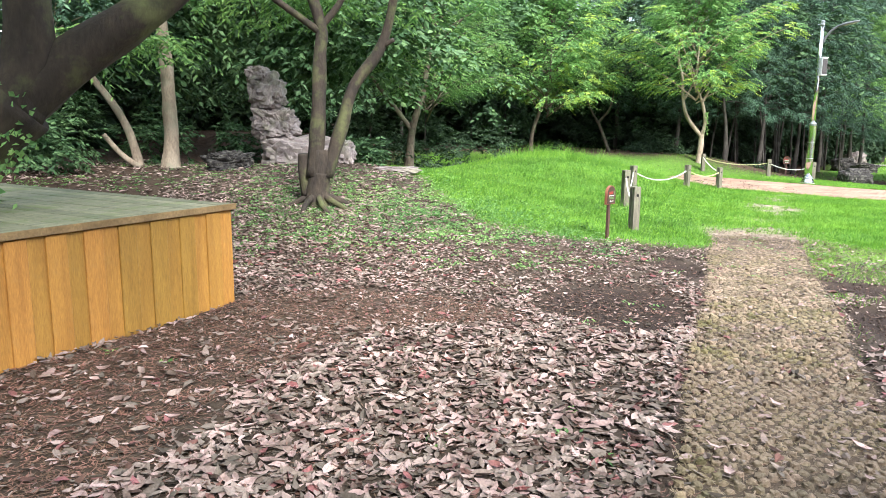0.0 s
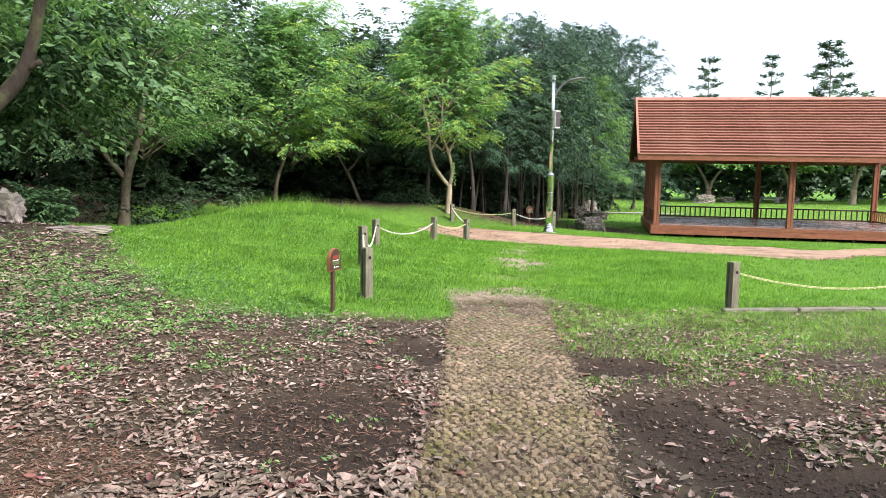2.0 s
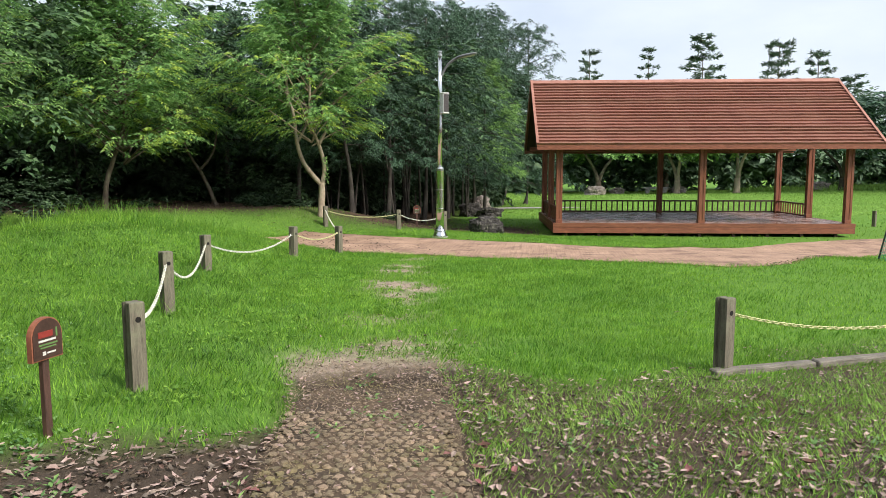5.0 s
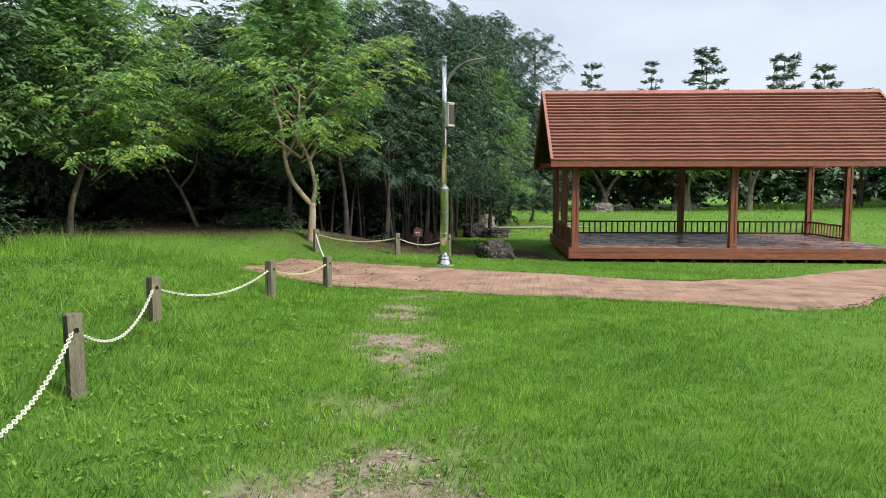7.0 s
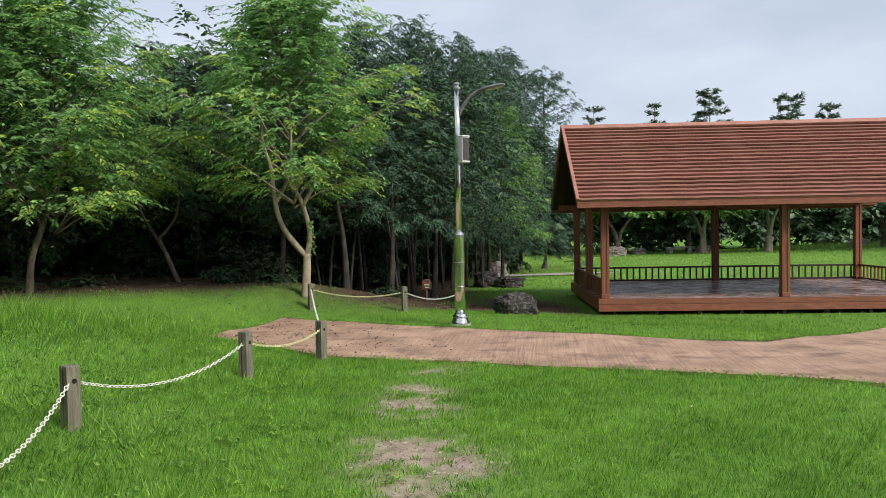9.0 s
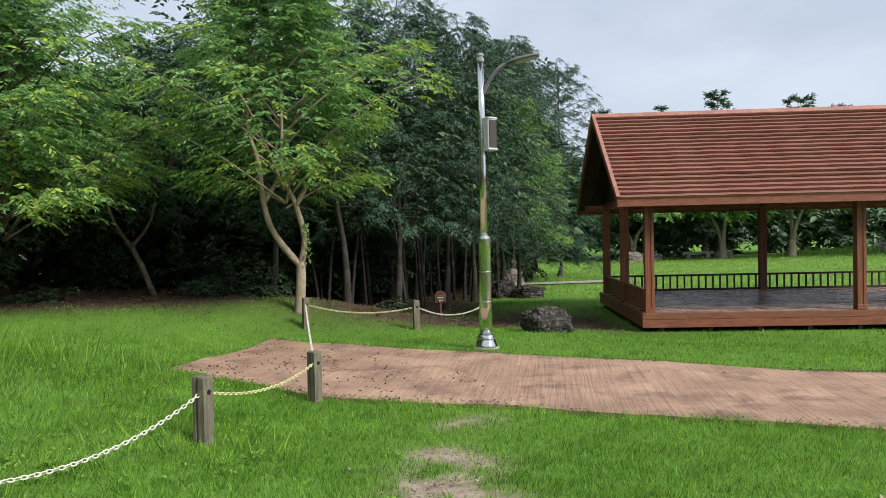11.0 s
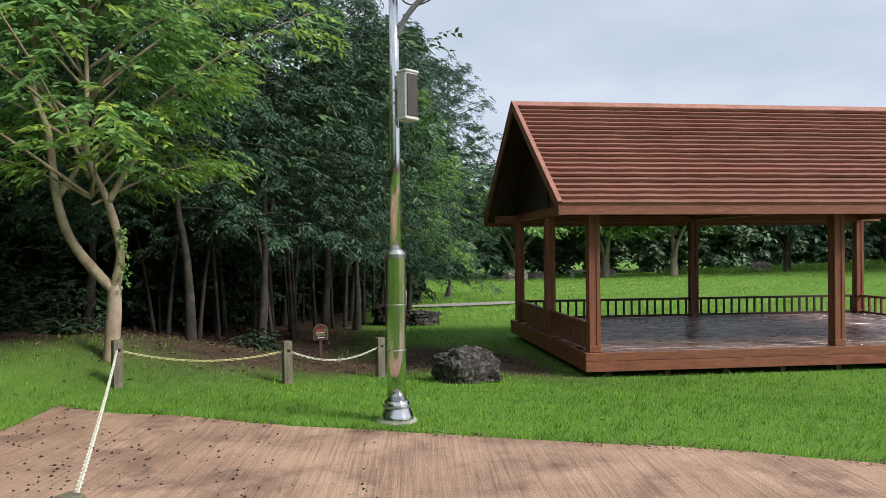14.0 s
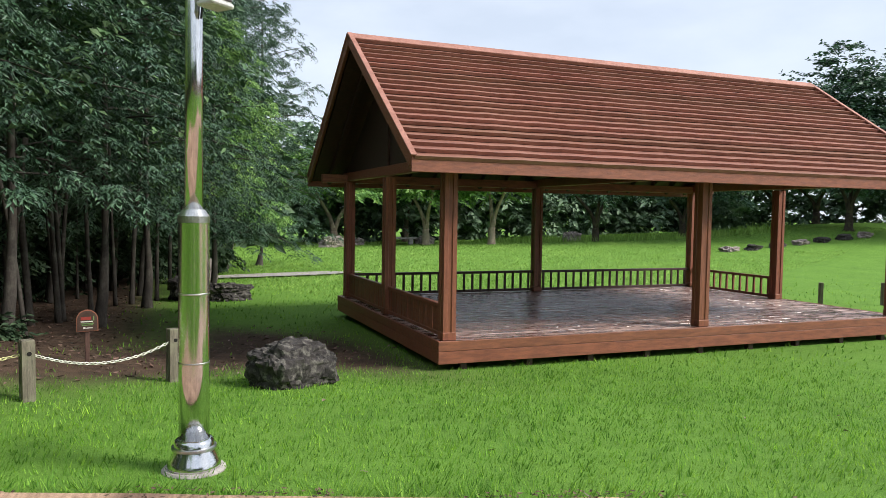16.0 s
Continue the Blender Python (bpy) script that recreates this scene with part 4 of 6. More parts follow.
    part("cable", tube(bmesh.new(), curve_pts([(0.07, 0.03, 3.32), (0.1, 0.07, 3.2), (0.085, 0.07, 3.05), (0.068, 0.02, 2.98), (0.067, 0.0, 2.85)]), [0.007] * 17, 6), M["cable"], loud)
    return lamp


street_lamp(9.658, 20.56)


# ---- rope-chain fences ----
def fence_post(x, y, h, turn, lean=0.0, label="weathered square timber fence post with a groove and chain hole"):
    p = thing("fence_post", pose(x, y, gz(x, y), lean, -lean * 0.6, turn), label, "fence post", "chain fence posts")
    w, g = 0.052, 0.014
    prof = [(-w, -w), (w, -w), (w, 0.004), (w - g, 0.01), (w - g, 0.024), (w, 0.03), (w, w), (-w, w), (-w, 0.03), (-w + g, 0.024), (-w + g, 0.01), (-w, 0.004)]
    bm = bmesh.new()
    rows = [[bm.verts.new((a * k, b * k, z)) for a, b in prof] for z, k in ((-0.2, 1), (h - 0.008, 1), (h, 0.93))]
    for lo, hi in zip(rows, rows[1:]):
        for j in range(len(prof)):
            bm.faces.new((lo[j], lo[(j + 1) % len(prof)], hi[(j + 1) % len(prof)], hi[j]))
    bm.faces.new(rows[-1])
    part("timber", bm, M["post"], p)
    for sgn in (-1, 1):
        # near-black disc on the face paints the dark inside of a hole
        bm = bmesh.new()
        bmesh.ops.create_cone(bm, cap_ends=True, segments=12, radius1=0.02, radius2=0.02, depth=0.004, matrix=Matrix.Translation((0.004, sgn * (w + 0.0005), h - 0.115)) @ Matrix.Rotation(math.pi / 2, 4, "X"))
        part("chain_hole", bm, M["hole"], p, "dark disc in place of a drilled hole")
    return Vector((x, y, gz(x, y) + h - 0.115))


def link_mesh():
    """One oval link lying along x."""
    bm = bmesh.new()
    n, k, r = 10, 5, 0.0046
    rings = []
    for i in range(n):
        a = 2 * math.pi * i / n
        c = Vector((0.026 * math.cos(a), 0.0125 * math.sin(a), 0))
        o = Vector((math.cos(a), math.sin(a), 0))
        rings.append([bm.verts.new(c + o * r * math.cos(2 * math.pi * j / k) + Vector((0, 0, r * math.sin(2 * math.pi * j / k)))) for j in range(k)])
    for i in range(n):
        a, b = rings[i], rings[(i + 1) % n]
        for j in range(k):
            bm.faces.new((a[j], b[j], b[(j + 1) % k], a[(j + 1) % k]))
    bmesh.ops.recalc_face_normals(bm, faces=bm.faces[:])
    bm.verts.ensure_lookup_table()
    vs = np.array([v.co[:] for v in bm.verts])
    bm.verts.index_update()
    fs = np.array([[v.index for v in f.verts] for f in bm.faces])
    bm.free()
    return vs, fs


LINK_V, LINK_F = link_mesh()


def chain(a, b, sag, material, label):
    """A hanging chain of plastic links from a to b."""
    pts = [a + (b - a) * t - Vector((0, 0, sag * 4 * t * (1 - t))) for t in np.linspace(0, 1, 400)]
    dist = np.cumsum([0] + [(q - p).length for p, q in zip(pts, pts[1:])])
    n = int(dist[-1] / 0.041)
    V, Fc = [], []
    for i in range(n):
        k = min(int(np.searchsorted(dist, (i + 0.5) * dist[-1] / n)), 398)
        m = (pts[k + 1] - pts[k]).to_track_quat("X", "Z").to_matrix() @ Matrix.Rotation(radians(40 if i % 2 else -45), 3, "X")
        V.append(LINK_V @ np.array(m).T + np.array(pts[k]))
        Fc.append(LINK_F + i * len(LINK_V))
    return tagged(raw("chain", np.concatenate(V), np.concatenate(Fc), material, None, True), label, "chain", "fence chains")


left = [(2.56, 10.0, 0.60, 25), (2.945, 12.44, 0.62, 20), (3.62, 14.92, 0.48, 30), (5.2, 16.63, 0.50, 42), (6.46, 18.25, 0.515, 30), (7.68, 23.45, 0.53, 5), (9.6, 23.1, 0.53, -5), (11.05, 23.28, 0.55, -5)]
tops = [fence_post(x, y, h, t, 1.2 * math.sin(i * 2.3)) for i, (x, y, h, t) in enumerate(left)]
for i, (a, b) in enumerate(zip(tops, tops[1:])):
    chain(a, b, (0.16, 0.28, 0.2, 0.12, 0.06, 0.13, 0.16)[i], M["chain_y"] if i in (3, 5) else M["chain_w"], "weathered white plastic chain hanging between timber posts")
kp = [(6.67, 8.87, 0.58, 8), (9.5, 8.36, 0.58, 8), (12.3, 8.0, 0.58, 8)]
ktops = [fence_post(x, y, h, t) for x, y, h, t in kp]
for a, b in zip(ktops, ktops[1:]):
    chain(a, b, 0.2, M["chain_y"], "yellowed plastic chain hanging between timber posts")
ftops = [fence_post(x, y, 0.52, 12, label="grey timber fence post on the far lawn") for x, y in ((25.2, 20.42), (26.35, 19.38))]

# timber edging by the right-hand posts
for i in range(7):
    x, y = 6.52 + 0.925 * i, 8.83 - 0.15 * i
    e = thing("edging_beam", pose(x, y, gz(x, y) - 0.02, 0, 0, -9.2), "low grey weathered edging beam laid end to end along the lawn", "edging", "edging beams")
    bm = bmesh.new()
    box(bm, (0.46, 0, 0.03), (0.915, 0.1, 0.07 + 0.004 * (i % 2)), 0.01)
    part("beam", bm, M["edging"], e)


# ---- small signs ----
def sign(x, y, turn, h, label):
    s = thing("plant_sign", pose(x, y, gz(x, y), 0, 0, turn), label, "sign", "plant signs")
    bm = bmesh.new()
    box(bm, (0, 0.02, h / 2 - 0.12), (0.045, 0.035, h + 0.2), 0.004)
    part("stake", bm, M["sign_post"], s)

    def arch(w, hh, y0, y1):
        bm = bmesh.new()
        pts = [(-w, 0), (w, 0), (w, hh * 0.55)] + [(w * math.cos(a), hh * 0.55 + hh * 0.45 * math.sin(a)) for a in np.linspace(0.15, math.pi - 0.15, 11)] + [(-w, hh * 0.55)]
        lo = [bm.verts.new((p, y0, q)) for p, q in pts]
        hi = [bm.verts.new((p, y1, q)) for p, q in pts]
        bm.faces.new(lo)
        bm.faces.new(hi[::-1])
        for j in range(len(pts)):
            bm.faces.new((lo[j], hi[j], hi[(j + 1) % len(pts)], lo[(j + 1) % len(pts)]))
        bmesh.ops.recalc_face_normals(bm, faces=bm.faces[:])
        return bm

    edge = part("rim", arch(0.108, 0.235, -0.012, 0.02), M["sign_edge"], s, "orange-brown rim")
    edge.location = (0, 0, h - 0.225)
    board = part("board", arch(0.1, 0.219, -0.017, -0.013), M["sign_board"], s, "dark brown arched board")
    board.location = (0, 0, h - 0.217)
    for px, pz, w, hh, mt in ((-0.015, 0.135, 0.1, 0.034, "sign_red"), (-0.005, 0.1, 0.12, 0.011, "sign_white"), (0.0, 0.078, 0.13, 0.009, "sign_green"), (0.0, 0.062, 0.11, 0.008, "sign_green"), (-0.03, 0.03, 0.022, 0.02, "sign_white"), (0.02, 0.03, 0.06, 0.009, "sign_white"), (0.062, 0.135, 0.012, 0.05, "sign_green")):
        bm = bmesh.new()
        box(bm, (px, -0.0185, pz), (w, 0.002, hh))
        part("print", bm, M[mt], board)


sign(2.09, 9.29, 50, 0.67, "small arched brown plant sign on a stake at the lawn's edge")
sign(10.68, 24.4, -18, 0.6, "small arched reddish plant sign on a stake before the wood")


# ---- stage ----
def stage():
    d1, d2 = Vector((-0.455, -0.89, 0)), Vector((-0.89, 0.455, 0))
    turn = math.degrees(math.atan2(d1.y, d1.x))
    st = thing("wooden_stage", pose(-1.66, 5.89, 0.0, 0, 0, turn), "low wooden stage with ochre board sides and a mossy plank top", "stage")
    # local x runs along the front, local y away from the walk is negative
    L, W, H = 4.2, 4.6, 0.80
    bm = bmesh.new()
    for y in (-0.06, -1.5, -3.0, -4.5):
        box(bm, (L / 2, y, 0.35), (L - 0.1, 0.06, 0.78))
    fr = part("stage_frame", bm, M["wood_dark"], st)
    def siding(n, along_x):
        one = None
        for k in range(n):
            w = 0.132
            if along_x:
                m = pose(0.004 + (k + 0.5) * w, 0.012 + (0.014 if k % 2 else 0.0), 0, 0, 0, 0)
            else:
                m = pose(0.0 - (0.014 if k % 2 else 0.0), -0.01 - (k + 0.5) * w, 0, 0, 0, 90)
            if one is None:
                bm = bmesh.new()
                box(bm, (0, 0, H / 2 - 0.06), (w + 0.012, 0.02, H + 0.08), 0.004)
                one = part("siding_board", bm, M["siding"], fr)
                one.matrix_basis = m
            else:
                share(one, "siding_board", fr, m)

    siding(int(L / 0.132), True)
    siding(int(W / 0.132), False)
    one = None
    n = 29
    for k in range(n):
        x = -0.02 + (k + 0.5) * (L + 0.02) / n
        short = 0.6 if 6 <= k <= 9 else 0
        m = pose(x, -W / 2 + 0.02, H - 0.002 + 0.002 * math.sin(k * 3.3))
        if short:
            for yy, ll in ((-0.78, 1.62), (-3.55, 2.1)):
                bm = bmesh.new()
                box(bm, (0, 0, 0.018), (L / n - 0.007, ll, 0.034), 0.004)
                p = part("plank", bm, M["stage_top"], st)
                p.matrix_basis = pose(x, yy, H - 0.002)
        elif one is None:
            bm = bmesh.new()
            box(bm, (0, 0, 0.018), (L / n - 0.007, W + 0.06, 0.034), 0.004)
            one = part("plank", bm, M["stage_top"], st)
            one.matrix_basis = m
        else:
            share(one, "plank", st, m)
    bm = bmesh.new()
    box(bm, (L / 2, 0.045, H + 0.012), (L + 0.06, 0.022, 0.05), 0.004)
    part("edge_trim", bm, M["stage_trim"], st)


stage()


# ---- rocks ----
def rock_thing(name, parts, material, label, category="rock"):
    """A rock or a pile of rocks; parts: rows of centre, size and seed."""
    bm = bmesh.new()
    for c, s, seed, rough in parts[:1]:
        boulder(bm, c, s, seed, rough, 5 if max(s) > 0.35 else 4, 1.7, True)
    root = tagged(part(name, bm, material, None, "", False), label, category)
    for c, s, seed, rough in parts[1:]:
        part("stone", boulder(bmesh.new(), c, s, seed, rough, 4, 1.7, True), material, root)
    return root


zr = gz(-3.1, 13.4)
rock_thing("standing_rock", [((-3.3, 13.65, 1.4), (0.4, 0.34, 0.34), 1.2, 0.34), ((-3.45, 13.66, 1.98), (0.36, 0.3, 0.33), 2.4, 0.36), ((-3.6, 13.64, 2.28), (0.22, 0.22, 0.18), 6.3, 0.45),
                             ((-2.8, 13.6, 0.9), (0.66, 0.42, 0.32), 3.7, 0.28), ((-3.1, 13.55, 0.85), (0.45, 0.36, 0.3), 8.1, 0.35), ((-2.06, 13.6, 0.88), (0.24, 0.24, 0.27), 9.4, 0.4)],
           M["rock"], "tall weathered grey-brown rock tower standing on flat boulders", "rock")
rock_thing("stump_rock", [((-3.85, 12.5, gz(-3.85, 12.5) + 0.1), (0.4, 0.28, 0.2), 5.2, 0.4)], M["lava"], "dark mossy flat rock at the wood's edge")
rock_thing("flat_stone", [((-1.0, 13.0, gz(-1.0, 13.0) + 0.02), (0.42, 0.22, 0.07), 4.4, 0.3)], M["rock"], "pale flat stone lying in the grass")
rock_thing("lava_rock", [((11.93, 22.5, gz(11.93, 22.5) + 0.19), (0.47, 0.31, 0.27), 2.9, 0.2), ((11.72, 22.36, gz(11.9, 22.4) + 0.2), (0.27, 0.24, 0.26), 7.7, 0.26), ((12.2, 22.42, gz(12.2, 22.4) + 0.16), (0.22, 0.24, 0.22), 5.1, 0.26)], M["lava"], "porous black lava boulder with pale lichen on the lawn")
rock_thing("lava_rock", [((16.2, 30.1, gz(16.2, 30.1) + 0.12), (0.5, 0.35, 0.26), 11.9, 0.33), ((15.6, 30.6, gz(15.6, 30.6) + 0.2), (0.4, 0.35, 0.36), 12.7, 0.35)], M["lava"], "dark lava boulders at the foot of the wood")
rock_thing("boulder", [((17.6, 33.6, gz(17.6, 33.6) + 0.25), (0.45, 0.4, 0.42), 14.2, 0.3)], M["rock"], "grey boulder at the edge of the meadow")
for i in range(7):
    x, y = 44.2 + i * 1.35, 28.9 - i * 0.75
    rock_thing("border_stone", [((x, y, gz(x, y) + 0.08), (0.6, 0.36, 0.19), 20 + i * 1.3, 0.35)], M["lava"] if i % 3 else M["rock"], "rough stone in a low row edging the far rise")
for x, y, s in ((33.5, 46.5, 0.8), (40.3, 45.8, 0.7), (47.5, 39.8, 0.8), (36.2, 47.5, 0.6)):
    rock_thing("boulder", [((x, y, gz(x, y) + 0.25 * s), (0.9 * s, 0.6 * s, 0.5 * s), x, 0.3)], M["rock"], "grey boulder under the trees beyond the meadow")
bench = thing("stone_bench", pose(38.8, 46.4, gz(38.8, 46.4), 0, 0, -35), "low pale stone bench beyond the meadow", "bench")
bm = bmesh.new()
box(bm, (0, 0, 0.4), (1.9, 0.5, 0.12), 0.02)
part("slab", bm, M["kerb"], bench)
for x in (-0.6, 0.6):
    bm = bmesh.new()
    box(bm, (x, 0, 0.16), (0.25, 0.4, 0.4), 0.02)
    part("support", bm, M["kerb"], bench)


# ---- pale strip on the far lawn ----
# stands in for a puddle; its light reflection is put in as pale colour
bm = bmesh.new()
rim = []
for k in range(28):
    a = 2 * math.pi * k / 28
    rr = 1 + 0.3 * noise.noise(Vector((math.cos(a) * 1.3, math.sin(a) * 1.3, 4)))
    px, py = 20.6 + 2.3 * rr * math.cos(a) + 0.5 * math.sin(a), 34.1 - 0.75 * math.cos(a) + 0.42 * rr * math.sin(a)
    rim.append(bm.verts.new((px, py, gz(px, py) + 0.05)))
bm.faces.new(rim)
tagged(part("pavement", bm, M["kerb"]), "pale strip on the far lawn in place of a shallow puddle", "pavement", kind="structure")


# ---- netted cage by the path ----
def net_cage(x, y):
    c = thing("net_cage", pose(x, y, gz(x, y)), "tapered green net guard on dark poles beside the path", "net")
    bot = [(-0.35, -0.35), (0.35, -0.35), (0.35, 0.35), (-0.35, 0.35)]
    top = [(-0.1 + 0.02, -0.12), (0.14, -0.12), (0.14, 0.12), (-0.1, 0.12)]
    for (a, b), (d, e) in zip(bot, top):
        part("pole", tube(bmesh.new(), [(a, b, -0.1), (d, e, 1.75)], [0.014, 0.014], 6), M["net_pole"], c)
    bm = bmesh.new()
    for k in range(4):
        a0, a1, b0, b1 = (Vector((*bot[k], 0.02)), Vector((*bot[(k + 1) % 4], 0.02)), Vector((*top[k], 1.6)), Vector((*top[(k + 1) % 4], 1.6)))
        for i in range(15):
            t = i / 14
            tube(bm, [a0.lerp(a1, t), b0.lerp(b1, t)], [0.0028, 0.0028], 3, caps=False)
        for i in range(34):
            t = i / 33
            tube(bm, [a0.lerp(b0, t), a1.lerp(b1, t)], [0.0028, 0.0028], 3, caps=False)
    part("netting", bm, M["net"], c, "green mesh netting")


net_cage(15.0, 12.75)


# ---- foliage ----
RNG = np.random.default_rng(5)


def unit(v):
    return v / np.maximum(np.linalg.norm(v, axis=-1, keepdims=True), 1e-6)


def leaf_mesh(name, P, D, N, L, W, material, parent=None, fold=0.18):
    """Leaves as folded lozenges: foot P, along D, face N, length L, width W."""
    D = unit(D)
    S = unit(np.cross(D, N))
    U = np.cross(S, D)
    L, W = np.broadcast_to(L, len(P))[:, None], np.broadcast_to(W, len(P))[:, None]
    V = np.stack([P, P + D * L * 0.42 + S * W * 0.5 + U * W * fold, P + D * L, P + D * L * 0.42 - S * W * 0.5 + U * W * fold], 1)
    k = np.arange(len(P))[:, None] * 4
    F3 = np.concatenate([k + np.array([[0, 2, 1]]), k + np.array([[0, 3, 2]])], 1).reshape(-1, 3)
    return raw(name, V.reshape(-1, 3), F3, material, parent)


def sprays(C, A, length, count, droop, spread):
    """Leaves set in two ranks along twigs that start at C and run along A."""
    n = len(C)
    A = unit(A)
    side = unit(np.cross(A, np.array([0, 0, 1.0])) + 1e-4)
    t = (np.arange(count) + 0.5) / count
    sgn = np.where(np.arange(count) % 2, 1.0, -1.0)
    ln = length * RNG.uniform(0.7, 1.3, (n, 1))
    P = C[:, None] + A[:, None] * (t[None, :, None] * ln[..., None]) - np.array([0, 0, 1.0]) * (droop * ln[..., None] * t[None, :, None] ** 2)
    D = A[:, None] * 0.65 + side[:, None] * (sgn[None, :, None] * spread) - np.array([0, 0, 1.0]) * (droop * 0.9 + RNG.uniform(0, 0.35, (n, count, 1)))
    D = D + RNG.normal(0, 0.16, (n, count, 3))
    up = np.array([0, 0, 1.0]) + RNG.normal(0, 0.55, (n, count, 3)) + A[:, None] * 0.25
    return P.reshape(-1, 3), D.reshape(-1, 3), up.reshape(-1, 3)


def cloud_of(c, r, clusters, per, flat=0.35, size=0.55, shell=0.45, floor_cut=-0.75):
    """Twig starts and their outward ways: layered clusters filling a crown, thickest at its skin."""
    c, r = np.array(c), np.array(r)
    d = unit(RNG.normal(0, 1, (clusters, 3)))
    d = d[d[:, 2] > floor_cut]
    rad = RNG.uniform(0, 1, (len(d), 1)) ** shell
    lump = 1 + 0.2 * np.sin(d[:, :1] * 5.1 + c[0]) + 0.17 * np.sin(d[:, 1:2] * 6.3 + c[1] * 2) + 0.14 * np.sin(d[:, 2:] * 8 + c[0])
    cc = c + d * rad * r * lump
    C = np.repeat(cc, per, 0)
    out = C - c
    out[:, 2] *= 0.4
    A = unit(out / r.max() + RNG.normal(0, 0.55, C.shape) * np.array([1, 1, 0.35]))
    C = C + RNG.normal(0, size, C.shape) * np.array([1, 1, flat])
    return C, A


def boughs_of(axis, z0, z1, reach, n, steps=13, per=5):
    """A crown grown bough by bough round a leaning stem: twig starts, their ways, and the boughs as limbs."""
    C, A, limbs = [], [], []
    for k in range(n):
        f = (k + RNG.uniform(0, 1)) / n
        z = z0 + (z1 - z0) * f
        x, y = axis[0] + axis[2] * (z - z0), axis[1] + axis[3] * (z - z0)
        az = k * 2.39996 + RNG.uniform(-0.4, 0.4)
        r = float(np.interp(f, np.linspace(0, 1, len(reach)), reach)) * RNG.uniform(0.55, 1.25)
        rise = RNG.uniform(0.05, 0.4) + 0.75 * f
        way = np.array((math.cos(az), math.sin(az), 0.0))
        start = np.array((x, y, z - 0.35 - 0.3 * r * (1 - f)))
        pts = [start + way * r * s + np.array((0, 0, r * (rise * s + 0.3 * s * (1 - s)) + 0.35 * s)) for s in (0, 0.4, 0.75, 1.0)]
        limbs.append(([Vector(p) for p in pts], 0.012 + 0.006 * r, 0.005))
        for s in np.linspace(0.28, 1.0, steps):
            base = pts[0] * (1 - s) + pts[3] * s + np.array((0, 0, 0.09 * r * math.sin(s * 3.14)))
            wide = 0.29 * r * (1.15 - s) * (0.4 + 0.8 * s) + 0.06
            for j in range(per):
                side = RNG.normal(0, 1)
                off = np.array((-way[1], way[0], 0)) * side * wide
                C.append(base + off + np.array((0, 0, RNG.normal(0, 0.07))))
                A.append(way * 0.8 + np.array((-way[1], way[0], 0)) * side * 0.5 + np.array((0, 0, 0.25 * f + RNG.normal(0, 0.22))))
    return np.array(C), np.array(A), limbs


def trunk_mesh(name, limbs, material, parent, seg=10):
    """A trunk with its limbs as parts; limbs: rows of points and of radii at the two ends."""
    root = None
    for pts, r0, r1 in limbs:
        line = curve_pts(pts, 5 if r0 > 0.03 else 3)
        n = len(line) - 1
        flare = (0.45 if r0 > 0.12 else 0.2) if root is None else 0.0
        bm = tube(bmesh.new(), line, [(r0 + (r1 - r0) * (i / n) ** 0.8) * (1 + flare * max(0, 1 - 3 * i / n) ** 2) for i in range(n + 1)], seg if r0 > 0.03 else 5, 0.22)
        ob = part(name if root is None else "limb", bm, material, parent if root is None else root, "", True)
        root = root or ob
    return root


def twigs_to(limb_ends, C, count, r=0.016):
    """Boughs from the limbs' ends out into the crown."""
    rows = []
    for k in RNG.choice(len(C), count, replace=False):
        a = min(limb_ends, key=lambda p: (Vector(p) - Vector(C[k])).length)
        b = Vector(C[k])
        a = Vector(a)
        rows.append(([a, a.lerp(b, 0.45) + Vector((0, 0, 0.12)), b], r, r * 0.35))
    return rows


def tree(name, label, limbs, ends, crowns, bark, leaf, style, boughs=26, ground_at=None):
    """A tree at its foot: trunk, boughs and a crown of separate leaves."""
    foot = limbs[0][0][0]
    t = thing(name, pose(*foot), label, "tree")
    back = np.array(foot)
    if len(crowns[0]) == 5:
        C, A, more = zip(*[boughs_of(*c) for c in crowns])
        C, A = np.concatenate(C), np.concatenate(A)
        limbs = limbs + [row for rows in more for row in rows]
    else:
        C, A = zip(*[cloud_of(*c) for c in crowns])
        C, A = np.concatenate(C), np.concatenate(A)
        limbs = limbs + twigs_to(ends, C, boughs)
    tr = trunk_mesh("trunk", [([Vector(p) - Vector(foot) for p in pts], a, b) for pts, a, b in limbs], bark, t)
    length, count, droop, spread, L, W = style
    # fresh shoots at the outer and upper ends of the boughs
    mid = C.mean(0)
    out = np.linalg.norm((C - mid) / C.std(0), axis=1)
    fresh = (RNG.uniform(0, 1, len(C)) < 0.4 * smooth(1.5, 2.4, out)) & (leaf is M["leaf_bright"])
    for name, pick, stuff in (("crown", ~fresh, leaf), ("new_growth", fresh, M["leaf_young"])):
        if pick.any():
            P, D, U = sprays(C[pick], A[pick], length, count, droop, spread)
            n = len(P)
            leaf_mesh(name, P - back, D, U, L * RNG.uniform(0.7, 1.25, n), W * RNG.uniform(0.75, 1.2, n), stuff, t)
    return t


BROAD = (0.36, 10, 0.38, 0.85, 0.125, 0.046)
FINE = (0.36, 11, 0.35, 0.8, 0.085, 0.028)
FIR = (0.24, 7, 0.35, 0.75, 0.095, 0.03)
COARSE = (0.5, 7, 0.3, 0.9, 0.2, 0.1)
FAR = (0.9, 6, 0.2, 0.9, 0.6, 0.34)


def at(x, y, z=None):
    return (x, y, gz(x, y) - 0.06 if z is None else z)


# the young tree by the chain posts
b = at(7.76, 24.15)
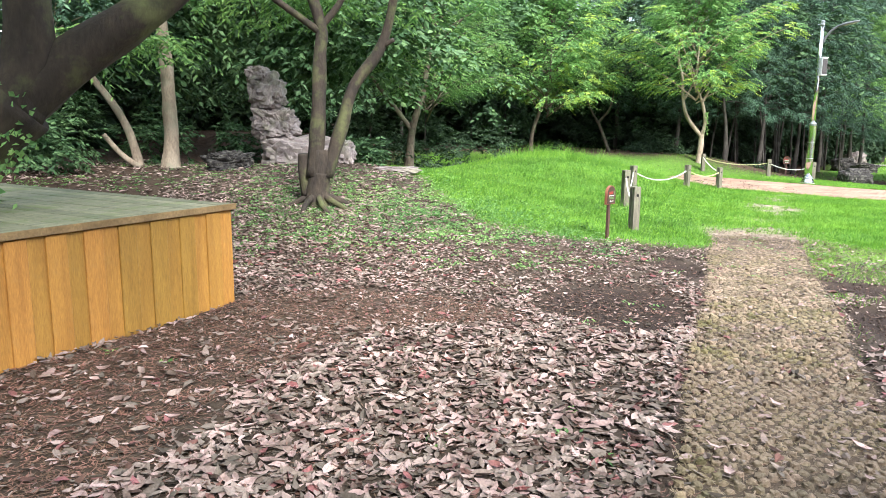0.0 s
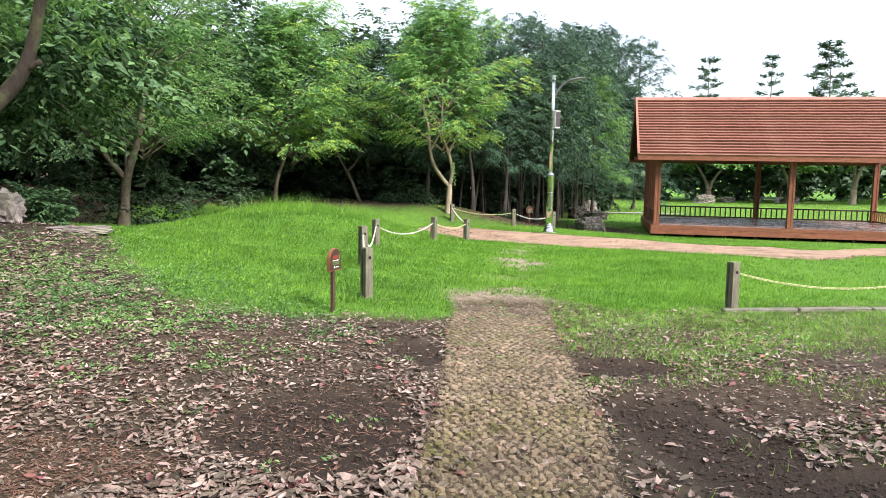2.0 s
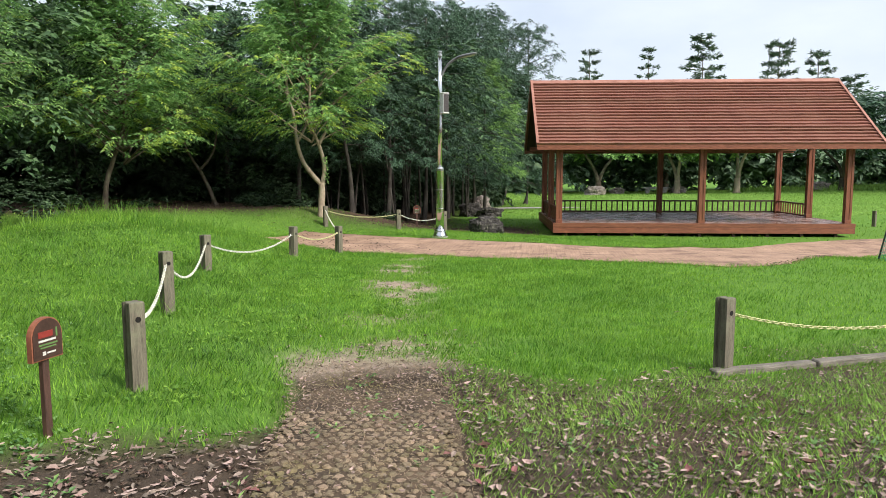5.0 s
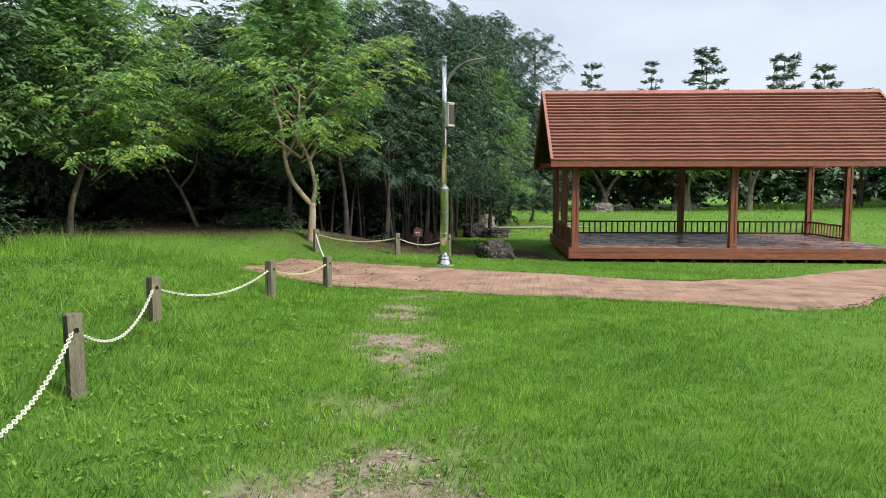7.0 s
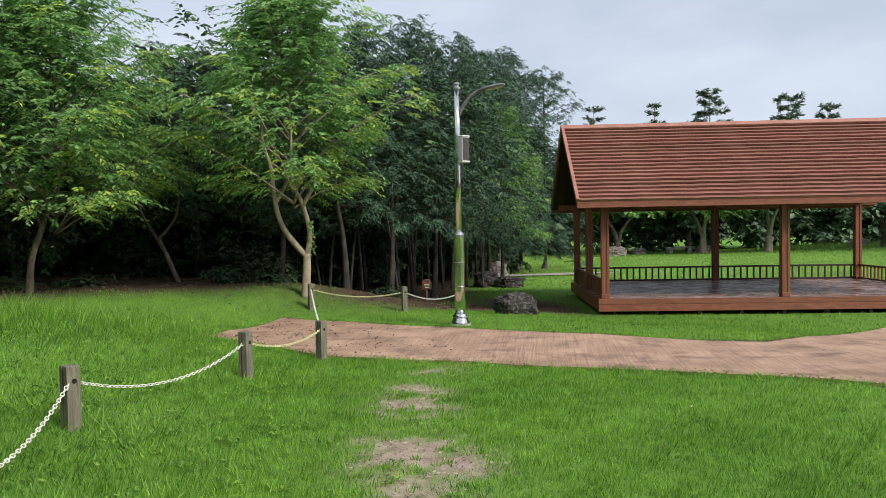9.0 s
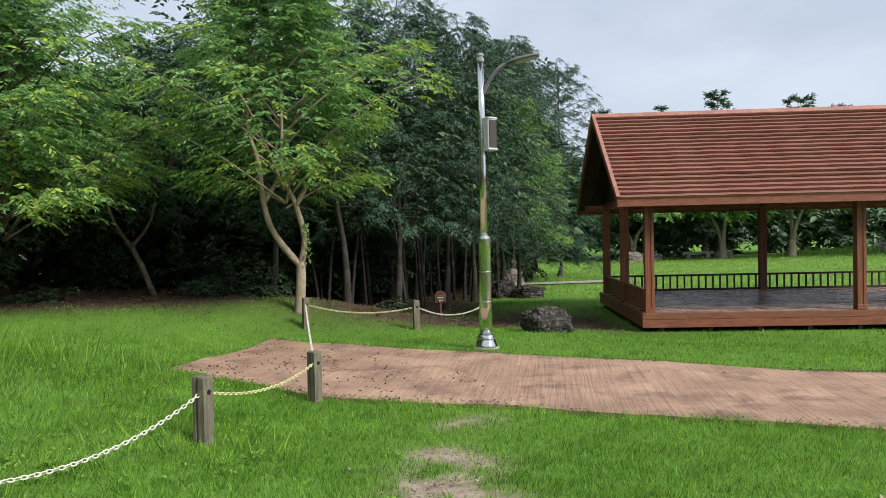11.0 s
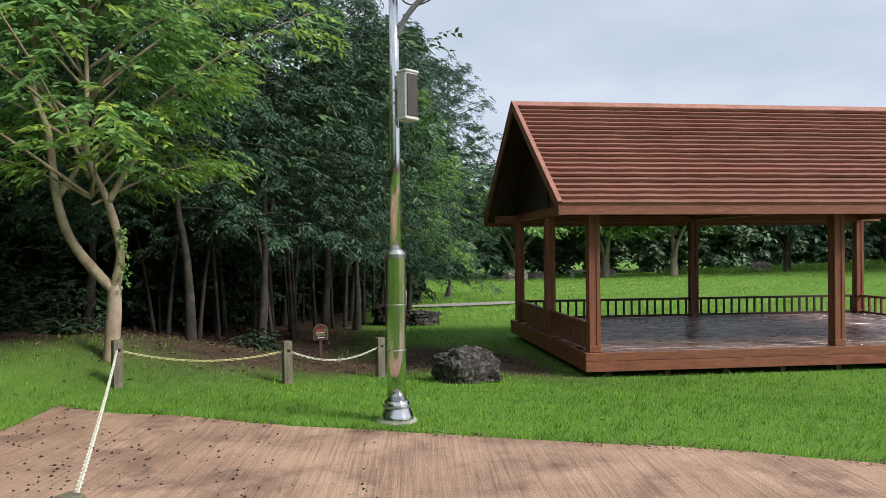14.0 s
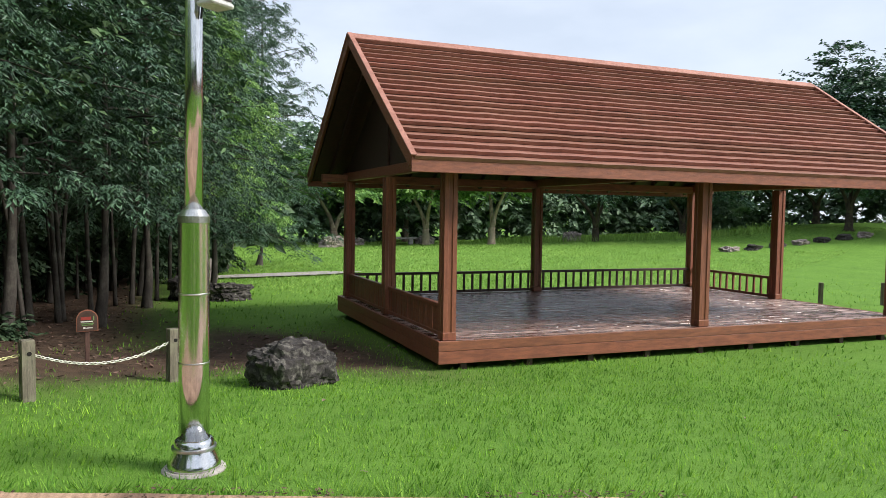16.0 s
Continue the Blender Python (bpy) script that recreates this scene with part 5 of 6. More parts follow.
tree("young_tree", "bright green young tree with a forked pale trunk behind chain posts",
     [([b, (7.78, 24.17, 0.62), (7.8, 24.18, 1.12)], 0.105, 0.085),
      ([(7.8, 24.18, 1.05), (7.38, 24.35, 1.62), (7.2, 24.4, 2.2), (7.12, 24.4, 2.95), (6.95, 24.4, 3.6), (7.0, 24.3, 4.6)], 0.068, 0.03),
      ([(7.8, 24.18, 1.05), (7.86, 24.12, 1.55), (7.72, 24.12, 2.15), (7.5, 24.15, 2.75), (7.5, 24.12, 3.8), (7.4, 24.15, 5.4)], 0.068, 0.02),
      ([(7.72, 24.12, 2.15), (8.0, 24.05, 2.65), (8.4, 23.95, 3.3)], 0.05, 0.025),
      ([(7.2, 24.4, 2.2), (7.45, 24.5, 2.6), (7.7, 24.6, 3.3)], 0.045, 0.022)],
     [(6.85, 24.45, 3.6), (7.55, 24.1, 3.6), (8.4, 23.95, 3.3), (7.7, 24.6, 3.3)],
     [((7.55, 24.15, -0.05, 0.02), 2.95, 6.3, (2.0, 2.35, 2.0, 1.6, 1.0, 0.5), 50)],
     M["bark_pale"], M["leaf_bright"], BROAD, 34)
# the next along the bank
b = at(2.45, 26.0)
tree("young_tree", "bright green broadleaf tree with a single leaning trunk on the bank",
     [([b, (2.5, 26.0, 1.1), (2.72, 25.95, 1.8), (2.95, 25.9, 2.5), (3.05, 25.85, 3.4), (3.0, 25.9, 5.2)], 0.078, 0.025),
      ([(2.72, 25.95, 1.8), (2.3, 26.0, 2.5), (1.9, 26.0, 3.2)], 0.04, 0.02)],
     [(3.1, 25.85, 3.4), (1.9, 26.0, 3.2)],
     [((2.95, 25.85, 0.0, 0.02), 2.6, 6.2, (2.3, 2.7, 2.4, 1.9, 1.2, 0.5), 60)],
     M["bark"], M["leaf_bright"], BROAD, 30)
# the fine-leaved tree hanging over the rise
b = at(-1.4, 20.6)
tree("hanging_tree", "fine-leaved spreading tree hanging low over the grass",
     [([b, (-1.3, 20.5, 1.2), (-1.0, 20.3, 2.2), (-0.8, 20.2, 3.4)], 0.13, 0.06), ([(-1.3, 20.5, 1.2), (-1.9, 20.3, 2.0), (-2.6, 20.0, 2.9)], 0.08, 0.04)],
     [(-0.8, 20.2, 3.4), (-2.6, 20.0, 2.9)],
     [((-0.9, 20.4, 0.0, 0.1), 2.45, 6.3, (2.2, 2.6, 2.4, 2.0, 1.3, 0.6), 66)],
     M["bark"], M["leaf_mid"], FINE, 26)
# two-stemmed sapling in the shade
b = at(5.5, 27.6)
tree("sapling", "thin two-stemmed sapling in the shade of the wood",
     [([b, (5.3, 27.65, 0.9), (5.05, 27.7, 1.5)], 0.07, 0.05), ([(5.05, 27.7, 1.45), (4.7, 27.7, 2.1), (4.5, 27.7, 3.0)], 0.045, 0.02), ([(5.05, 27.7, 1.45), (5.45, 27.6, 2.0), (5.6, 27.6, 2.9)], 0.045, 0.02)],
     [(4.5, 27.7, 3.0), (5.6, 27.6, 2.9)],
     [((5.1, 27.8, 3.6), (1.9, 1.5, 1.0), 80, 6, 0.3, 0.36, 0.45)], M["bark"], M["leaf_mid"], BROAD, 14)
# the multi-stemmed tree before the rocks
b = at(-1.72, 9.8)
tree("forked_tree", "grey-barked tree with several stems rising from one broad foot",
     [([(-1.72, 9.8, b[2]), (-1.72, 9.8, b[2] + 0.35), (-1.7, 9.81, b[2] + 0.8)], 0.19, 0.12)] + [([(-1.72, 9.8, b[2] + 0.22), (-1.72 + 0.3 * math.cos(k), 9.8 + 0.3 * math.sin(k), b[2] + 0.11), (-1.72 + 0.6 * math.cos(k + 0.2), 9.8 + 0.6 * math.sin(k + 0.2), b[2] - 0.05)], 0.06, 0.02) for k in (3.4, 4.3, 5.0, 5.7, 0.2)] + [([(-1.72, 9.8, b[2] + 0.3), (-1.7, 9.8, b[2] + 0.5)], 0.15, 0.14), ([(-1.78, 9.78, 0.75), (-1.72, 9.82, 1.5), (-1.7, 9.85, 2.3), (-1.68, 9.9, 2.75), (-1.95, 9.95, 3.6), (-2.0, 10.0, 4.6)], 0.115, 0.06),
      ([(-1.62, 9.8, 0.75), (-1.42, 9.85, 1.4), (-1.25, 9.9, 1.95), (-0.9, 9.95, 2.45), (-0.72, 9.95, 3.1), (-0.6, 10, 4.2)], 0.1, 0.05),
      ([(-1.68, 9.9, 2.7), (-1.4, 10.0, 3.1), (-1.1, 10.1, 3.9)], 0.055, 0.03), ([(-1.7, 9.86, 2.65), (-2.2, 9.8, 3.0), (-2.9, 9.7, 3.5)], 0.055, 0.03),
      ([(-1.86, 9.82, 0.5), (-1.93, 9.84, 0.85), (-1.94, 9.83, 1.05)], 0.1, 0.07), ([(-0.9, 9.95, 2.45), (-0.72, 9.9, 2.55)], 0.035, 0.03)],
     [(-2.0, 10.0, 4.6), (-0.6, 10, 4.2), (-1.1, 10.1, 3.9), (-2.9, 9.7, 3.5)],
     [((-1.6, 10.2, 5.0), (2.4, 2.2, 1.2), 150, 7, 0.3, 0.36, 0.45), ((-0.4, 12.2, 3.6), (1.4, 1.2, 0.5), 18, 6, 0.3, 0.3, 0.5), ((-2.6, 12.4, 3.5), (1.6, 1.2, 0.7), 45, 6, 0.3, 0.3, 0.5)], M["bark_dark"], M["leaf_mid"], BROAD, 24)
# the big old tree in the stage
tree("old_tree", "dark mossy old tree forking low above the stage",
     [([(-3.75, 5.15, -0.1), (-3.65, 5.2, 0.8), (-3.3, 5.2, 1.3), (-2.95, 5.3, 1.62)], 0.3, 0.26), ([(-3.0, 5.28, 1.55), (-2.87, 5.33, 1.9), (-2.87, 5.34, 2.5), (-3.0, 5.5, 4.2)], 0.22, 0.13),
      ([(-2.98, 5.3, 1.6), (-2.55, 5.45, 1.98), (-2.2, 5.55, 2.24), (-1.9, 5.68, 2.5), (-1.1, 5.9, 3.4)], 0.2, 0.11), ([(-3.5, 5.2, 1.1), (-4.0, 5.1, 2.2), (-4.4, 5.0, 3.6)], 0.2, 0.1)],
     [(-3.0, 5.5, 4.2), (-1.0, 5.9, 3.8), (-4.4, 5.0, 3.6)],
     # second crown cloud: unseen foliage added overhead to shade stage and clearing
     [((-2.6, 5.3, 5.0), (2.9, 2.6, 1.1), 80, 14, 0.2, 0.4, 0.45), ((-1.2, 1.6, 5.1), (2.9, 2.9, 0.8), 110, 14, 0.2, 0.4, 0.5)], M["bark_dark"], M["leaf_mid"], BROAD, 20)
# stems on the far side of the clearing
b = at(-5.05, 13.0)
tree("slender_tree", "straight pale-barked tree at the wood's edge",
     [([b, (-5.02, 13.0, 1.2), (-5.05, 13.0, 2.4), (-5.2, 13.1, 4.2)], 0.15, 0.1), ([(-5.05, 13, 0.6), (-4.85, 12.8, 0.52), (-4.7, 12.65, 0.42)], 0.07, 0.04), ([(-5.05, 13, 0.62), (-5.25, 12.8, 0.5), (-5.45, 12.6, 0.4)], 0.07, 0.04)],
     [(-5.2, 13.1, 4.2)], [((-5.2, 13.2, 4.9), (2.2, 2.2, 1.5), 120, 6, 0.35, 0.4, 0.45), ((-5.3, 12.2, 2.7), (1.1, 0.9, 0.3), 30, 6, 0.3, 0.25, 0.5)], M["bark_pale"], M["leaf_mid"], BROAD, 16)
b = at(-5.75, 13.3)
tree("leaning_tree", "leaning bare-stemmed small tree beside the bushes",
     [([b, (-5.85, 13.3, 1.0), (-6.1, 13.3, 1.6), (-6.7, 13.3, 2.4), (-7.2, 13.3, 3.0)], 0.09, 0.05), ([(-5.7, 13.2, 0.6), (-6.0, 13.1, 0.85), (-6.25, 13.0, 1.2)], 0.06, 0.04)],
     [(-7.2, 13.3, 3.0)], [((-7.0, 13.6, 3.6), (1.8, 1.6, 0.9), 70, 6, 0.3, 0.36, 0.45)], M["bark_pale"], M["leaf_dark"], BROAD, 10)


# conifers of the dark wood
def fir_fans(low, h, r, n):
    """Layered boughs that droop at their ends and carry fans of twigs: twig starts, their ways, and the boughs as limbs."""
    C, A, limbs = [], [], []
    for k in range(n):
        f = (k + RNG.uniform(0, 1)) / n
        z = low + (h - low) * f
        az = k * 2.39996 + RNG.uniform(-0.5, 0.5)
        way = np.array((math.cos(az), math.sin(az), 0.0))
        across = np.array((-way[1], way[0], 0.0))
        reach = r * (1.05 - 0.72 * f ** 2.4) * (0.78 + 0.3 * math.sin(az * 3 + z * 2.1) ** 2) * RNG.uniform(0.8, 1.15) + 0.1
        lift, sag = 0.12 + 0.5 * f, 0.42 - 0.3 * f
        line = [np.array((0, 0, z)) + way * reach * s + np.array((0, 0, reach * (lift * s - sag * s * s))) for s in (0, 0.35, 0.7, 1.0)]
        limbs.append(([Vector(p) for p in line], 0.022, 0.006))
        for s in (0.5, 0.66, 0.79, 0.9, 1.0):
            half = 0.36 * reach * (1.1 - s) + 0.05
            for side in (-1, 1):
                base = np.array((0, 0, z)) + way * reach * s + np.array((0, 0, reach * (lift * s - sag * s * s)))
                base = base + across * side * half * RNG.uniform(0.1, 1.0) + RNG.normal(0, 1, 3) * np.array((0.06, 0.06, 0.15))
                mid = way * 0.8 + across * side * RNG.uniform(0.1, 0.9)
                turn = math.atan2(mid[1], mid[0])
                for a in (-1.05, -0.5, 0.0, 0.5, 1.05):
                    b = turn + a + RNG.normal(0, 0.1)
                    C.append(base)
                    A.append((math.cos(b), math.sin(b), RNG.normal(-0.3, 0.28)))
    return np.array(C), np.array(A), limbs


def conifer(x, y, h, r, low, leaf, label, name="conifer", lean=0.0, boughs=52):
    x0, y0, z0 = at(x, y)
    C, A, limbs = fir_fans(low - z0, h - z0, r, boughs)
    C[:, 0] += lean
    t = thing(name, pose(x0, y0, z0), label, "tree", "trees of the wood")
    pts = [Vector((0, 0, 0)), Vector((0.05 + lean * 0.4, 0.03, low * 0.6)), Vector((lean, 0, low + 0.6)), Vector((lean, 0, h - z0 - 0.3))]
    shifted = [([p + Vector((lean, 0, 0)) for p in row], a, b) for row, a, b in limbs]
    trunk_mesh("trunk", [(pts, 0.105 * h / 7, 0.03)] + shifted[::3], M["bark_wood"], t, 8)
    P, D, U = sprays(C, A, *FIR[:4])
    leaf_mesh("crown", P, D, U, FIR[4] * RNG.uniform(0.75, 1.2, len(P)), FIR[5] * RNG.uniform(0.8, 1.2, len(P)), leaf, t)


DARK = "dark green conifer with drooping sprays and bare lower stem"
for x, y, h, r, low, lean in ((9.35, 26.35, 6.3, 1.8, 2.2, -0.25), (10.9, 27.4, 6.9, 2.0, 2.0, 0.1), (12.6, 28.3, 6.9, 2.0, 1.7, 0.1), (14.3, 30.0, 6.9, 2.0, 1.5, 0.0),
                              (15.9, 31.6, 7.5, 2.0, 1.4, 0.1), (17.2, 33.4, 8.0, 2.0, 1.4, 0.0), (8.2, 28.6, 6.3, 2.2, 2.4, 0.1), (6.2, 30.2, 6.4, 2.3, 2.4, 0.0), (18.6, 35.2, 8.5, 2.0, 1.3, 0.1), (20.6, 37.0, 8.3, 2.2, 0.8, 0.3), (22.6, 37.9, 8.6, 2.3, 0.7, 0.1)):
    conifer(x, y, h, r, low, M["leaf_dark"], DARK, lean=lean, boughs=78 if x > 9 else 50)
conifer(16.6, 31.3, 5.6, 1.5, 1.6, M["leaf_mid"], "lighter green tree at the corner of the wood", "edge_tree", boughs=70)


def stem(x, y, h, r, lean):
    b = at(x, y)
    t = thing("bare_stem", pose(*b), "slim bare grey stem in the dark wood", "tree", "stems of the wood")
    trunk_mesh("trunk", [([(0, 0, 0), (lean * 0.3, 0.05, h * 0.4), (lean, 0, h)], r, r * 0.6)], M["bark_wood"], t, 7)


for k in range(38):
    f = RNG.uniform(0, 1)
    x, y = (9.8 + 6.6 * f + RNG.normal(0, 0.5), 27.0 + 4.6 * f + RNG.uniform(0, 3.2)) if k < 32 else (RNG.uniform(-6, 9), RNG.uniform(29, 33))
    stem(x, y, RNG.uniform(2.8, 4.2), RNG.uniform(0.03, 0.085), RNG.normal(0, 0.25))


# the mass of the wood behind, left and beyond the meadow
def thicket(name, label, rows, leaf, style, parent_label="trees"):
    """Many crowns of a deep wood as one piece of stuff. Rows: centre, radii, clusters, twigs each."""
    C, A = zip(*[cloud_of(c, r, n, per, 0.5, 0.12 * max(r), 0.35, -1.1) for c, r, n, per in rows])
    P, D, U = sprays(np.concatenate(C), np.concatenate(A), *style[:4])
    keep = P[:, 2] > height(P[:, 0], P[:, 1])
    P, D, U = P[keep], D[keep], U[keep]
    ob = leaf_mesh(name, P, D, U, style[4] * RNG.uniform(0.6, 1.3, len(P)), style[5] * RNG.uniform(0.7, 1.25, len(P)), leaf)
    tagged(ob, label, parent_label, kind="stuff")
    return ob


rows = []
# north row behind the young trees, from the west round to the corner of the wood
for k in range(15):
    f = k / 14
    x, y = -13 + 25 * f, 28.5 + 2.5 * math.sin(f * 3.1) + RNG.uniform(-0.6, 0.6)
    h = RNG.uniform(6.2, 8.0) - 1.6 * float(bell(x, 0, 4.8, 0, 2.4, 1)) - 0.5 * float(smooth(6, 9, x))
    rows.append(((x, y, h * 0.62 + 0.4), (2.4, 2.2, h * 0.4), 88, 6))
for k in range(9):
    x, y = -9.5 + RNG.uniform(-1, 1), 6 + 2.6 * k
    h = RNG.uniform(6.5, 9)
    rows.append(((x, y, h * 0.58 + 0.6), (2.6, 2.4, h * 0.4), 70, 6))
for x, y, h in ((-4.5, 18.5, 7.0), (-6.8, 16.5, 7.5), (-3.6, 22.6, 7.2), (-7.2, 21, 8), (0.6, 24.8, 6.2), (-2.4, 16.8, 5.6)):
    rows.append(((x, y, h * 0.62 + 0.4), (2.2, 2.1, h * 0.35), 160, 7))
thicket("wood_canopy", "dense dark green canopy of the surrounding wood", rows, M["leaf_wood"], COARSE)
rows = []
for k in range(40):
    f = k / 39
    x, y = -16 + 36 * f, 34.5 + RNG.uniform(-0.8, 2.5) + 3.5 * smooth(0.7, 1, f)
    rows.append(((x, float(y), 2.6), (1.9, 1.6, 3.0), 42, 5))
for k in range(16):
    rows.append(((-12.8 + RNG.uniform(-0.8, 0.8), -4 + 2.6 * k, 2.6), (1.6, 1.8, 2.8), 32, 5))
for k in range(18):
    f = k / 17
    rows.append(((-14 + 36 * f, 37.5 + 4 * f, 5.6), (2.4, 1.8, 2.6), 40, 5))
# the wood's inner shade comes from this dark leaf colour
thicket("wood_backing", "deep thicket closing the wood, shade put into its leaf colour", rows, M["leaf_shade"], FAR)
# added dark-leaved masses stand in for the shade between the stems
rows = []
for k in range(12):
    f = k / 11
    rows.append(((9.4 + 9.5 * f, 30.6 + 5.6 * f + RNG.uniform(-0.3, 0.5), 1.9), (1.3, 1.0, 2.1), 70, 6))
thicket("wood_backing", "dark thicket added for the shade between the stems", rows, M["leaf_shade"], COARSE)
# added behind and beside the camera's first place, never faced, to shade the clearing
rows = [((-8 + 2.6 * k, -5.6 + RNG.uniform(-1, 1), 4.6), (1.9, 1.8, 2.6 + RNG.uniform(0, 0.8)), 55, 5) for k in range(8)]
thicket("wood_behind", "unseen wood added at the clearing's south end to close and shade it", rows, M["leaf_wood"], FAR)
# shrubs along the foot of the wood
rows = []
for x, y, s in ((-6.6, 11.6, 0.8), (-7.6, 10.6, 0.9), (-5.9, 14.4, 0.7), (-4.3, 14.6, 0.6), (-7.6, 13.4, 1.0), (-1.7, 13.95, 0.34), (-2.3, 16.0, 0.5), (-8.4, 9.0, 0.9)):
    rows.append(((x, y, gz(x, y) + 0.75 * s), (0.95 * s, 0.8 * s, 0.85 * s), int(60 * s) + 10, 6))
thicket("shrubs", "leafy green shrubs along the foot of the wood", rows, M["leaf_wood"], (0.22, 7, 0.2, 0.8, 0.1, 0.048), "shrub")
rows = []
for k in range(16):
    x = RNG.uniform(-4, 12.0)
    y = 26.3 + 0.08 * abs(x - 6) + RNG.uniform(-0.7, 1.8)
    s = RNG.uniform(0.2, 0.5)
    rows.append(((x, y, gz(x, y) + 0.35 * s), (0.8 * s, 0.7 * s, 0.6 * s), 10, 5))
for x, y, s in ((7.6, 29.0, 1.0), (6.9, 29.6, 0.9), (4.9, 30.5, 1.0), (-1.5, 21.5, 1.2), (-0.3, 22.0, 1.1), (-2.9, 20.9, 1.3), (-3.9, 19.6, 1.3), (0.9, 23.4, 1.0)):
    rows.append(((x, y, gz(x, y) + 0.6 * s), (0.9 * s, 0.7 * s, 0.8 * s), 60, 6))
# dark leaf colour holds the shade at the wood's foot
thicket("undergrowth", "low undergrowth at the foot of the dark wood", rows, M["leaf_shade"], (0.22, 7, 0.2, 0.8, 0.11, 0.05), "undergrowth")

# beyond the meadow
rows = []
for k in range(26):
    f = k / 25
    x, y = 22 + 46 * f, 47 + 6 * math.sin(f * 2.4) - 16 * f + RNG.uniform(-1, 1) + 6
    h = RNG.uniform(5.5, 7.5)
    rows.append(((x, y, h * 0.6), (3.4, 2.8, h * 0.44), 38, 5))
for k in range(14):
    x, y = 60 + RNG.uniform(-2, 6), 40 - 4.2 * k
    rows.append(((x + 6, y, 4.5), (3.6, 3.6, 3.6), 32, 5))
for k in range(30):
    rows.append(((22 + 1.9 * k, 57.5 - 0.62 * k, 2.5), (2.4, 1.8, 2.9), 42, 5))
for k in range(20):
    rows.append(((69.5, 42 - 2.4 * k, 3.2), (2.4, 2.2, 3.4), 34, 5))
# haze over the far wood is in its leaf colour
thicket("far_wood", "wood beyond the meadow", rows, M["leaf_hazed"], FAR)


def far_tree(x, y, h, r, low, label, leaf, bark, forks=2, n=150):
    b = at(x, y)
    z0 = b[2]
    limbs = [([b, (x, y, z0 + low * 0.45)], 0.24, 0.2)]
    ends = []
    for k in range(forks):
        a = 2.4 * k + x
        e = (x + 0.9 * math.cos(a) * r / 2, y + 0.9 * math.sin(a) * r / 2, z0 + low * 1.5)
        limbs.append(([(x, y, z0 + low * 0.4), (x + 0.35 * math.cos(a), y + 0.35 * math.sin(a), z0 + low * 0.9), e], 0.16, 0.07))
        ends.append(e)
    tree("meadow_tree", label, limbs, ends, [((x, y, z0 + (low + h) / 2), (r, r, (h - low) / 2), n // 2, 12, 0.2, 0.5, 0.45)], bark, leaf, (0.8, 9, 0.25, 0.9, 0.32, 0.15), 8)


far_tree(42.4, 42.3, 6.5, 2.6, 2.4, "tree with pale forked stems beyond the meadow", M["leaf_mid"], M["bark_pale"])
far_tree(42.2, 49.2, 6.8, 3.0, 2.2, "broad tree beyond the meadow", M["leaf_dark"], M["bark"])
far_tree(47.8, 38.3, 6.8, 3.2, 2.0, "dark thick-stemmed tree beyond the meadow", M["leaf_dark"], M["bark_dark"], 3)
far_tree(39.5, 45.0, 6.4, 2.6, 2.2, "tree with pale stems beyond the meadow", M["leaf_mid"], M["bark_pale"])
far_tree(34.5, 47.5, 6.4, 2.8, 2.0, "tree at the far edge of the meadow", M["leaf_mid"], M["bark"])
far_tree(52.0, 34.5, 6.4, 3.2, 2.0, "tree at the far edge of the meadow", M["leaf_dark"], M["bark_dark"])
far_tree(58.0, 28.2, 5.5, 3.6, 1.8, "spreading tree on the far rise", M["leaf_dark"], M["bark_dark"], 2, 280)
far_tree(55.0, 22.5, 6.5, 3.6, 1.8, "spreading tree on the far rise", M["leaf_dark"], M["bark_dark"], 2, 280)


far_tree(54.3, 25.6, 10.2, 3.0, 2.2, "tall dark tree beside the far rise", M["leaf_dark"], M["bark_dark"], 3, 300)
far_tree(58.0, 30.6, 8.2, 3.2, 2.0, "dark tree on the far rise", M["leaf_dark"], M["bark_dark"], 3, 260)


def far_pine(x, y, h, r):
    """A tall pine with separate tiers of boughs, its head above the other trees."""
    b = at(x, y)
    t = thing("tall_pine", pose(*b), "tall thin pine with open tiers standing above the far wood", "tree", "tall pines")
    C, A, limbs = [], [], [([(0, 0, 0), (0.15, 0, h * 0.5), (0, 0, h)], 0.2, 0.03)]
    for k in range(8):
        f = k / 7
        z = h * (0.5 + 0.48 * f)
        for j in range(4):
            a = k * 2.1 + j * 1.57 + RNG.uniform(-0.5, 0.5)
            rr = r * (1.05 - 0.75 * f) * RNG.uniform(0.4, 1.25) + 0.12
            e = np.array((rr * math.cos(a), rr * math.sin(a), z + 0.28 * rr + RNG.uniform(-0.3, 0.3)))
            limbs.append(([(0, 0, z), tuple(e)], 0.045, 0.015))
            for s in np.linspace(0.45, 1, 7):
                C.append(np.array((0, 0, z)) * (1 - s) + e * s + RNG.normal(0, 0.045 * r, 3) * np.array((1, 1, 0.4)))
                A.append(np.array((math.cos(a), math.sin(a), 0.35)) + RNG.normal(0, 0.6, 3) * np.array((1, 1, 0.5)))
    C, A = np.array(C), np.array(A)
    trunk_mesh("trunk", limbs, M["bark"], t, 6)
    P, D, U = sprays(np.repeat(C, 3, 0), np.repeat(A, 3, 0) + RNG.normal(0, 0.35, (len(C) * 3, 3)), 0.18 * r, 9, 0.0, 0.8)
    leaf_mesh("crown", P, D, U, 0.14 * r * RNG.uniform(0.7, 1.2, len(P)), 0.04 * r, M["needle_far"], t)


